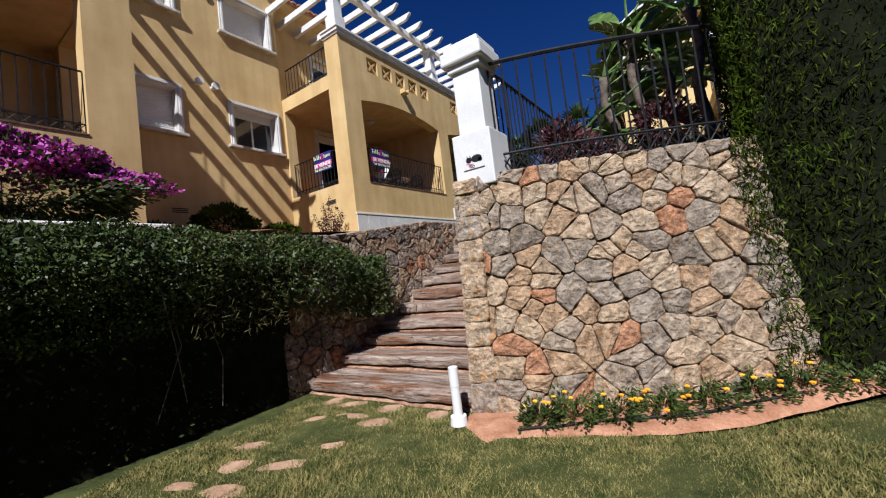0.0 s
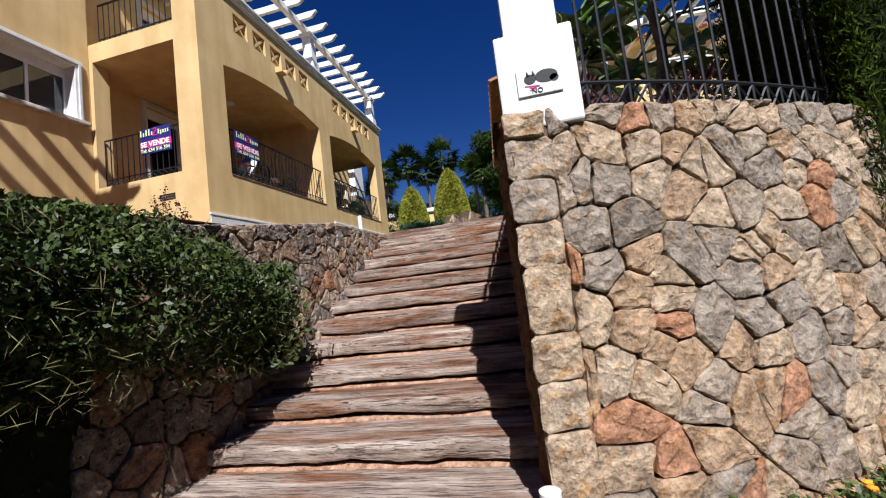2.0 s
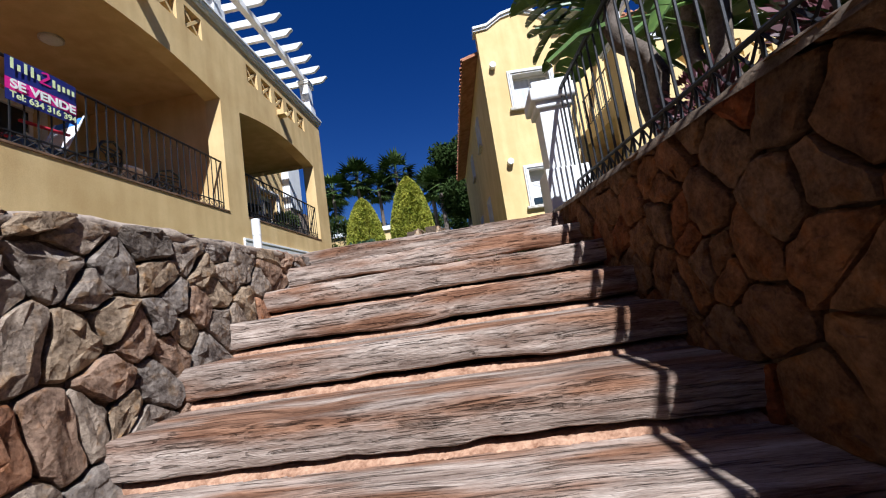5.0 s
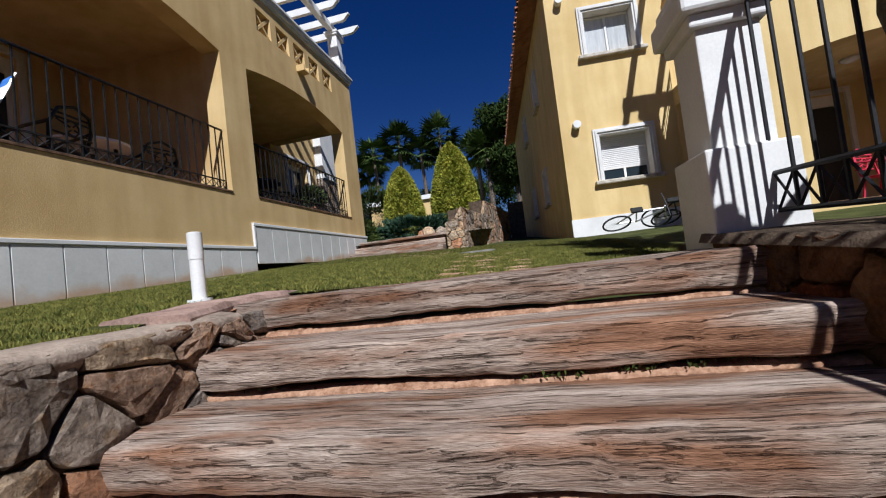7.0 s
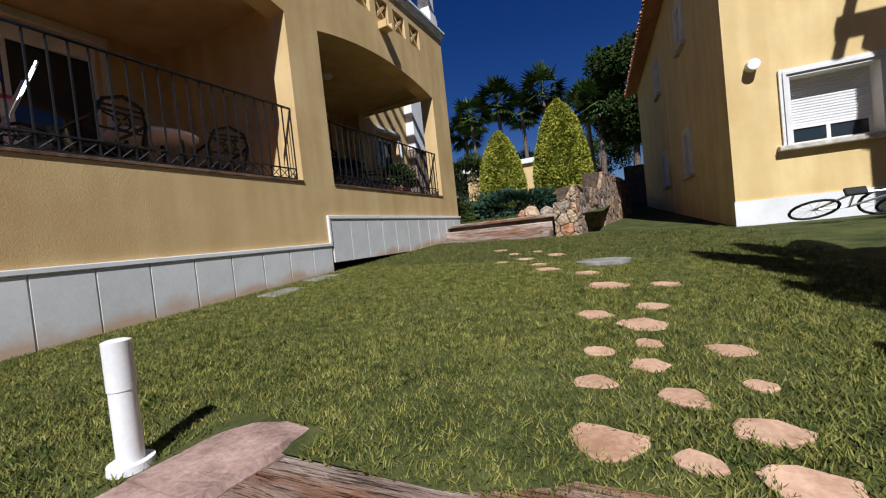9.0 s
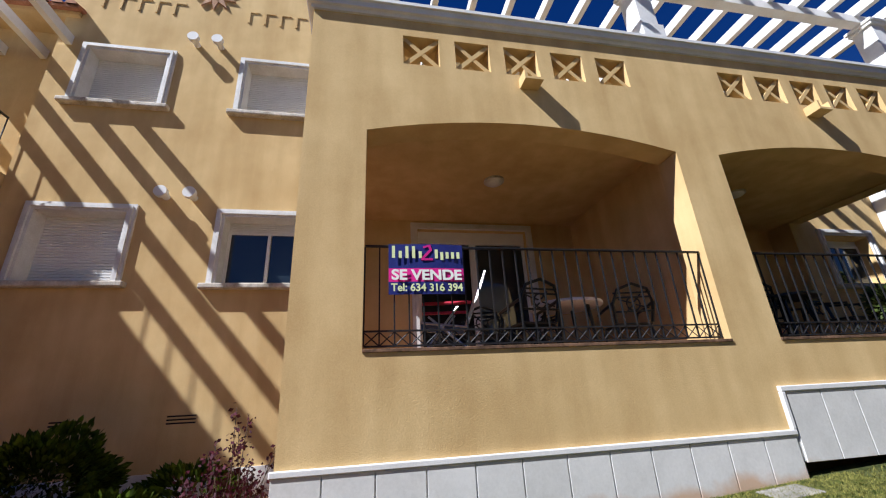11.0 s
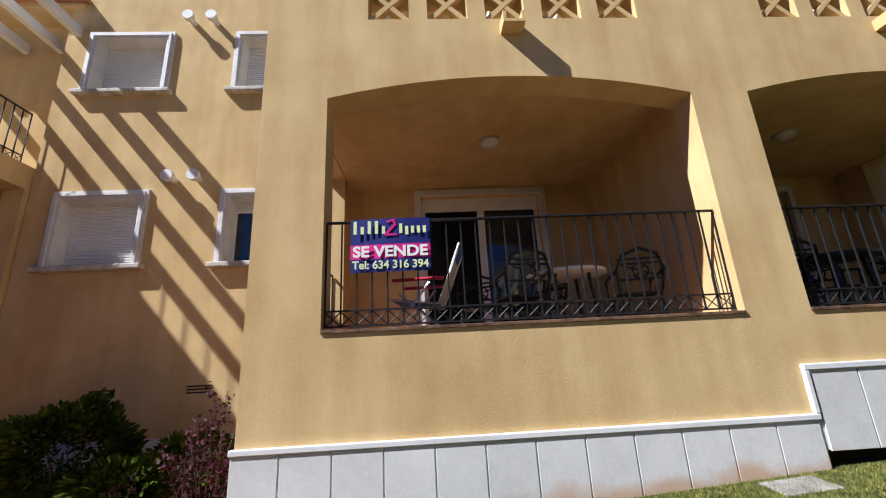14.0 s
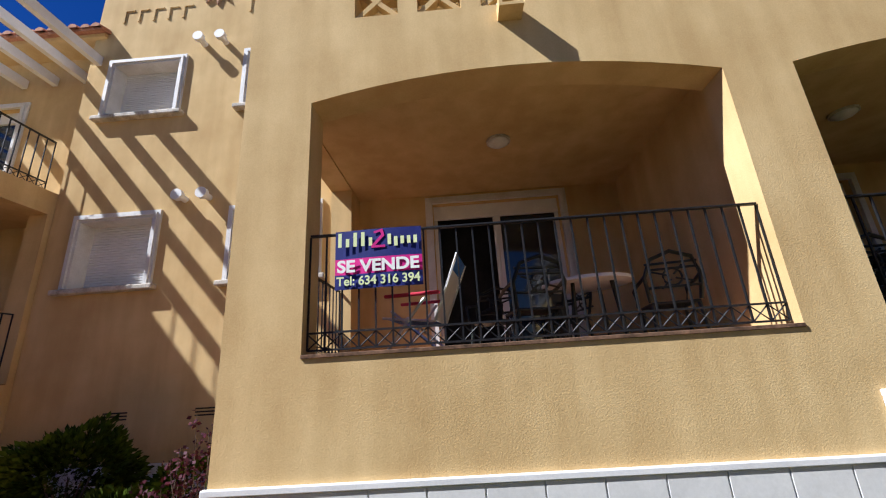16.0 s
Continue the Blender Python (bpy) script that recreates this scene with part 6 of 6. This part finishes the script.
def conical(x, y, z, r, h, n, seed, label):
    t = empty("clipped_thuja", label, "tree", "clipped thujas", (x, y, z))
    q = np.random.default_rng(seed)
    s = q.random(n) ** 0.8
    a = q.uniform(0, 2 * math.pi, n)
    rad = r * np.interp(s, [0, 0.12, 0.35, 0.6, 0.8, 0.93, 1], [0.85, 0.98, 1.0, 0.85, 0.6, 0.33, 0.02])
    wob = np.array([noise.noise(Vector((math.cos(b) * 2.4, math.sin(b) * 2.4, c * 5 + seed))) for b, c in zip(a, s)])
    rad = rad * (1 + 0.06 * wob) - 0.12 * q.random(n) ** 2
    c = np.stack([x + rad * np.cos(a), y + rad * np.sin(a), z + h * s], 1)
    out = np.stack([np.cos(a), np.sin(a), 0.5 + 0 * a], 1)
    cloud("foliage", *leaves(c, 0.05, seed, 2.6, out), THUJA, t)
    bm = bmesh.new()
    cylinder(bm, (x, y), r * 0.75, r * 0.8, z, z + h * 0.4, 14)
    cylinder(bm, (x, y), r * 0.8, r * 0.1, z + h * 0.4, z + h * 0.92, 14)
    part("inner_growth", bm, HEDGE, t)


conical(-7.25, 22.0, 3.6, 0.85, 3.15, 24000, 51, "clipped golden-green thuja cone, the smaller of two")
conical(-5.05, 22.0, 3.5, 0.98, 3.9, 30000, 52, "clipped golden-green thuja cone, the larger of two")
bush("juniper", -6.3, 19.6, 3.3, 1.5, 1.0, 0.95, 9000, 0.05, JUNIPER, 53, "spreading blue-green juniper before the thujas", lumps=0.6, long=3.0)
bush("juniper", -7.9, 18.6, 3.2, 0.7, 0.8, 1.0, 3500, 0.05, HEDGE, 54, "dark green shrub at the house corner", lumps=0.5)
bush("ivy_mound", -9.6, 24, 3.6, 2.2, 1.6, 2.8, 9000, 0.08, HEDGE, 55, "ivy-green mound behind the house corner", "hedge", 0.3)
for k, (x, y, s) in enumerate(((-5.1, 17.0, 0.2), (-4.75, 16.9, 0.16), (-5.4, 17.2, 0.13))):
    bm = bmesh.new()
    m = bmesh.ops.create_icosphere(bm, subdivisions=2, radius=s)
    for v in m["verts"]:
        v.co = Vector((x, y, 3.38)) + v.co * (1 + 0.35 * noise.noise(v.co * 6 + Vector((k, 0, 0))))
    tagged(part("boulder", bm, STONE), "rough buff boulder on the terrace edge", "stone", "boulders")


def palm(x, y, z, h, r, seed):
    p = empty("palm_tree", "tall fan palm with a dark shaggy crown", "tree", "palms", (x, y, z))
    q = random.Random(seed)
    bm = bmesh.new()
    tube(bm, [(x, y, z - 0.2), (x + 0.1, y, z + h * 0.5), (x, y, z + h)], 0.2, 8, 0.8)
    part("trunk", bm, BARK, p)
    verts, faces = [], []
    for k in range(54):
        a, el = q.uniform(0, 2 * math.pi), q.uniform(-0.9, 1.3)
        d = Vector((math.cos(a) * math.cos(el), math.sin(a) * math.cos(el), math.sin(el)))
        o = Vector((x, y, z + h)) + d * r * 0.45
        s = d.cross(Vector((0, 0, 1))).normalized()
        t = s.cross(d)
        for j in range(9):
            b = (j - 4) * 0.27
            e = d * math.cos(b) + s * math.sin(b)
            w = (s * math.cos(b) - d * math.sin(b)) * 0.05 * r
            tip = o + e * r * q.uniform(0.45, 0.6) + Vector((0, 0, -0.2 * r * abs(b)))
            i = len(verts)
            m = o.lerp(tip, 0.5)
            verts += [o, m - w, tip, m + w]
            faces.append((i, i + 1, i + 2, i + 3))
        i = len(verts)
        c = Vector((x, y, z + h))
        verts += [c - s * 0.03, c + s * 0.03, o + s * 0.03, o - s * 0.03]
        faces.append((i, i + 1, i + 2, i + 3))
    cloud("crown", np.array(verts), np.array(faces), PALM, p)


for k, (x, y, h, r) in enumerate(((-15.6, 42, 8.8, 1.9), (-13.3, 43, 9.9, 2.0), (-11.4, 44, 8.7, 1.8), (-9.4, 44, 10.0, 2.1), (-5.6, 40, 7.0, 1.8), (-17.5, 45, 8.0, 1.9), (-4.6, 37, 6.5, 1.6))):
    palm(x, y, 3.25 + 0.07 * (y - 16.2), h, r * 1.2, 70 + k)


def broad_tree(x, y, z, h, r, n, seed, material, label):
    t = empty("pine_tree", label, "tree", "background trees", (x, y, z))
    q = np.random.default_rng(seed)
    bm = bmesh.new()
    tube(bm, [(x, y, z - 0.2), (x + 0.2, y, z + h * 0.4), (x, y, z + h * 0.7)], 0.25, 8, 0.6)
    for k in range(5):
        a = 2 * math.pi * k / 5
        tube(bm, [(x + 0.1, y, z + h * 0.45), (x + r * 0.6 * math.cos(a), y + r * 0.6 * math.sin(a), z + h * 0.75)], 0.1, 6, 0.4)
    part("trunk", bm, BARK, t)
    cs = []
    for k in range(26):
        v = q.normal(size=3)
        v /= np.linalg.norm(v)
        o = np.array((x, y, z + h * 0.68)) + v * (r * 0.75, r * 0.75, h * 0.27)
        m = n // 26
        d = q.normal(size=(m, 3))
        d /= np.linalg.norm(d, axis=1, keepdims=True)
        cs.append(o + d * q.uniform(0.4, 1, (m, 1)) * r * 0.36)
    cloud("crown", *leaves(np.concatenate(cs), 0.13, seed, 2.4), material, t)


broad_tree(-2.6, 38, 4.5, 10.6, 3.2, 26000, 81, PINE, "dark bushy pine behind the neighbouring house")
broad_tree(-1.0, 42, 4.8, 11, 3.5, 12000, 82, PINE, "dark bushy pine behind the neighbouring house")
for k in range(5):
    broad_tree(-24 + 4.6 * k, 50 + 2 * (k % 2), 5.5, 6.0, 3.2, 9000, 83 + k, PINE, "dark leafy tree on the far slope")
# distant houses
far = empty("distant_house", "pale ochre distant house with a white flat roof edge", "house", at=(-8, 34, 4))
bm = bmesh.new()
box(bm, ident, (-13, -6.6), (33, 40), (3.5, 7.2))
part("wall", bm, STUCCO, far)
bm = bmesh.new()
box(bm, ident, (-13.2, -6.4), (32.8, 40.2), (7.2, 7.5))
part("roof_edge", bm, WHITE, far)

# Dark block added where the gap holds only the house's shade
wb = bmesh.new()
box(wb, ident, (-3.25, 1.0), (29.5, 30), (2.4, 5.6))
tagged(part("wall_shade_backdrop", wb, MORTAR), "dark backdrop added for the deep shade in the gap behind the house", "wall", "", "structure")

# ---- before the neighbouring house ----


def wheel(bm, c, axis, r, t):
    a = Vector(axis).normalized()
    s = a.orthogonal().normalized()
    q = a.cross(s)
    tube(bm, [c + r * (math.cos(2 * math.pi * i / 20) * s + math.sin(2 * math.pi * i / 20) * q) for i in range(21)], t, 6)


def bicycle(at, turn, lie, tone, label):
    """A bicycle lying against a wall: two wheels, frame, bars and saddle."""
    b = empty("bicycle", label, "bicycle", "bicycles", at)
    m = Matrix.Translation(at) @ Matrix.Rotation(turn, 4, "Z") @ Matrix.Rotation(lie, 4, "X")
    f = lambda x, z, y=0.0: m @ Vector((x, y, z))
    ax = m.to_3x3() @ Vector((0, 1, 0))
    for x in (-0.5, 0.5):
        bm = bmesh.new()
        wheel(bm, f(x, 0.3), ax, 0.28, 0.02)
        w = part("wheel", bm, RUBBER, b)
        bm = bmesh.new()
        for k in range(6):
            a = math.pi * k / 6
            tube(bm, [f(x + 0.27 * math.cos(a), 0.3 + 0.27 * math.sin(a)), f(x - 0.27 * math.cos(a), 0.3 - 0.27 * math.sin(a))], 0.003, 4)
        part("spokes", bm, ALU, b)
    bm = bmesh.new()
    for p, q in (((-0.5, 0.3), (-0.1, 0.3)), ((-0.1, 0.3), (-0.2, 0.72)), ((-0.2, 0.68), (0.36, 0.7)), ((0.36, 0.66), (-0.1, 0.3)), ((-0.5, 0.3), (-0.2, 0.68)), ((0.5, 0.3), (0.34, 0.78))):
        tube(bm, [f(*p), f(*q)], 0.016, 6)
    part("frame", bm, tone, b)
    bm = bmesh.new()
    tube(bm, [f(0.34, 0.82, -0.28), f(0.36, 0.8, 0), f(0.34, 0.82, 0.28)], 0.013, 6)
    part("handlebar", bm, IRON, b)
    bm = bmesh.new()
    box(bm, lambda x, y, z: f(x, z, y), (-0.32, -0.08), (-0.06, 0.06), (0.72, 0.77), 0.02)
    part("saddle", bm, RUBBER, b)


bicycle(Vector((-0.1, 15.52, lawn_z(-1.5, 15.5) + 0.04)), radians(5), radians(62), ALU, "silver child's bicycle lying against the white base")
bicycle(Vector((0.75, 15.4, lawn_z(-1.5, 15.3) + 0.03)), radians(-9), radians(50), IRON, "black bicycle slumped against the house wall")
scoot = empty("moped", "black moped parked in the shaded porch", "moped", at=(2.3, 14.2, 2.66))
m0 = Vector((2.3, 14.2, 2.66))
for x in (-0.55, 0.55):
    bm = bmesh.new()
    wheel(bm, m0 + Vector((x * 0.4, x, 0.27)), (1, -0.4, 0), 0.22, 0.055)
    part("wheel", bm, RUBBER, scoot)
bm = bmesh.new()
box(bm, lambda a, b, c: m0 + Vector((a + b * 0.4, b, c)), (-0.13, 0.13), (-0.5, 0.1), (0.32, 0.72), 0.06)
part("body", bm, PLASTIC, scoot)
bm = bmesh.new()
box(bm, lambda a, b, c: m0 + Vector((a + b * 0.4, b, c)), (-0.12, 0.12), (-0.55, 0.1), (0.73, 0.82), 0.03)
part("seat", bm, RUBBER, scoot)
bm = bmesh.new()
tube(bm, [m0 + Vector((0.22, 0.55, 0.27)), m0 + Vector((0.15, 0.38, 1.0))], 0.045, 8)
part("fork", bm, IRON, scoot)
bm = bmesh.new()
tube(bm, [m0 + Vector((-0.18, 0.5, 1.04)), m0 + Vector((0.15, 0.37, 1.02)), m0 + Vector((0.48, 0.25, 1.04))], 0.02, 6)
part("handlebar", bm, IRON, scoot)
for k, (x, y, turn) in enumerate(((3.4, 14.0, 30), (4.6, 14.1, -20))):
    resin_chair(Vector((x, y, 2.64)), radians(turn), REDC, "red garden armchair on the neighbour's terrace")
round_table(Vector((4.0, 14.4, 2.64)), 0.5, 0.74, WHITE, "round white-topped table on the neighbour's terrace")

# ---- masonry pieces ----


def quoins(wall, f, u0, z0, z1, seed):
    """Squared corner blocks, one above another."""
    r = random.Random(seed)
    z, k = z0, 0
    while z < z1 - 0.06:
        h = min(r.choice((0.22, 0.27, 0.32, 0.37)), z1 - z)
        w = r.uniform(0.215, 0.24)
        j = lambda: r.uniform(-0.012, 0.012)
        bm = stone(f, [(u0, z), (u0 + w + j(), z + j() * 0.5), (u0 + w + j(), z + h + j() * 0.5), (u0, z + h)], r, 0.003, (0.02, 0.04), 0.2)
        if bm:
            part("stone", bm, STONE, wall)
        z += h


quoins(wall_front, lambda u, d, z: f_front(u, 0, z) + Vector((0, -d, 0)), -1.402, -0.05, 2.15, 5)
masonry(wall_front, f_front, (-1.18, 1.3), (-0.05, 2.17), 0.178, 11, gap=0.0045, proud=(0.026, 0.046))
masonry(wall_left, f_left, (2.6, 8.5), (-0.05, 2.36), 0.2, 12, keep=lambda u, z: z > step_z(u) - 0.12, gap=0.007, top=left_top, material=GREYSTONE)
# shade-darkened stones start near the corner to cover the quoins' brighter sides
masonry(wall_right, f_right, (2.76, 8.4), (-0.05, 2.48), 0.21, 13, keep=lambda u, z: z > step_z(u) - 0.12, gap=0.008, top=right_top, proud=(0.022, 0.04), material=SHADED_RUSTSTONE, start=lambda z: 2.84 + 0.07 * z)
masonry(wall_end, lambda u, d, z: Vector((u, 16.0 - d, z)), (-4.43, -3.96), (2.7, 3.86), 0.19, 14, gap=0.008, top=lambda u: 3.53 if u < -4.12 else 3.86)
masonry(wall_end, f_end, (0.0, 6.5), (2.65, 4.32), 0.24, 15, gap=0.008, top=end_top, material=GREYSTONE)


def capping():
    """Earth-stained mortar laid over the wall's head, with a broken outer lip."""
    bm = bmesh.new()
    prev = None
    for i in range(110):
        y = 3.55 + 4.3 * i / 109
        w = lambda q, f=4.0: noise.noise(Vector((y * f, q, 7.0)))
        t = left_top(y) + 0.012 * w(1)
        xo = LW - 0.03 * (t - 1) + 0.045 + 0.022 * w(2, 6) + 0.012 * w(3, 19)
        prof = [(xo - 0.06, t - 0.09), (xo - 0.012 + 0.012 * w(4, 15), t - 0.055 + 0.012 * w(6, 11)), (xo, t - 0.022 + 0.01 * w(5, 13)), (xo - 0.03, t + 0.002 + 0.008 * w(7, 9)), (xo - 0.12, t + 0.014 + 0.01 * w(8, 5)), (xo - 0.27, t + 0.012 + 0.014 * w(9, 3)), (xo - 0.42, t - 0.02)]
        vs = [bm.verts.new((a, y, b)) for a, b in prof]
        if prev:
            for a, b, c, d in zip(prev, prev[1:], vs[1:], vs):
                bm.faces.new((a, b, c, d))
        prev = vs
    part("capping", bm, CAPPING, wall_left, "earth-stained mortar capping", True)


capping()


def coping_slab(y0, y1, seed):
    """A thick flat slab with a broken outer edge."""
    bm = bmesh.new()
    n, prev = 9, None
    for i in range(n + 1):
        y = y0 + (y1 - y0) * i / n
        w = lambda s, f=5.0: noise.noise(Vector((y * f, seed + s, s)))
        xo, xi, t = LW - 0.17 + 0.04 * w(1) + 0.02 * w(2, 17) + 0.25 * max(0.0, 8.0 - y), LW - 0.56 + 0.05 * w(3, 3) + 0.22 * max(0.0, y - 8.3), 2.395 + 0.05 * min(0.0, y - 8.2)
        prof = [(xi, t - 0.09), (xi, t - 0.012), (xi + 0.02, t + 0.012 * w(4)), ((xo + xi) / 2, t + 0.02 * w(5, 3)), (xo - 0.025, t - 0.004 + 0.018 * w(6, 7)), (xo - 0.004, t - 0.03), (xo + 0.015 * w(7, 13), t - 0.075), (xo - 0.03, t - 0.12)]
        vs = [bm.verts.new((a, y, b)) for a, b in prof]
        if prev:
            for j in range(8):
                bm.faces.new((prev[j], prev[(j + 1) % 8], vs[(j + 1) % 8], vs[j]))
        else:
            bm.faces.new(vs)
        prev = vs
    bm.faces.new(prev)
    part("coping_slab", bm, MAUVE, wall_left, "flat mauve-grey coping slab")


for k, (a, b) in enumerate(((7.62, 8.2), (8.212, 8.66))):
    coping_slab(a, b, k * 3.1)
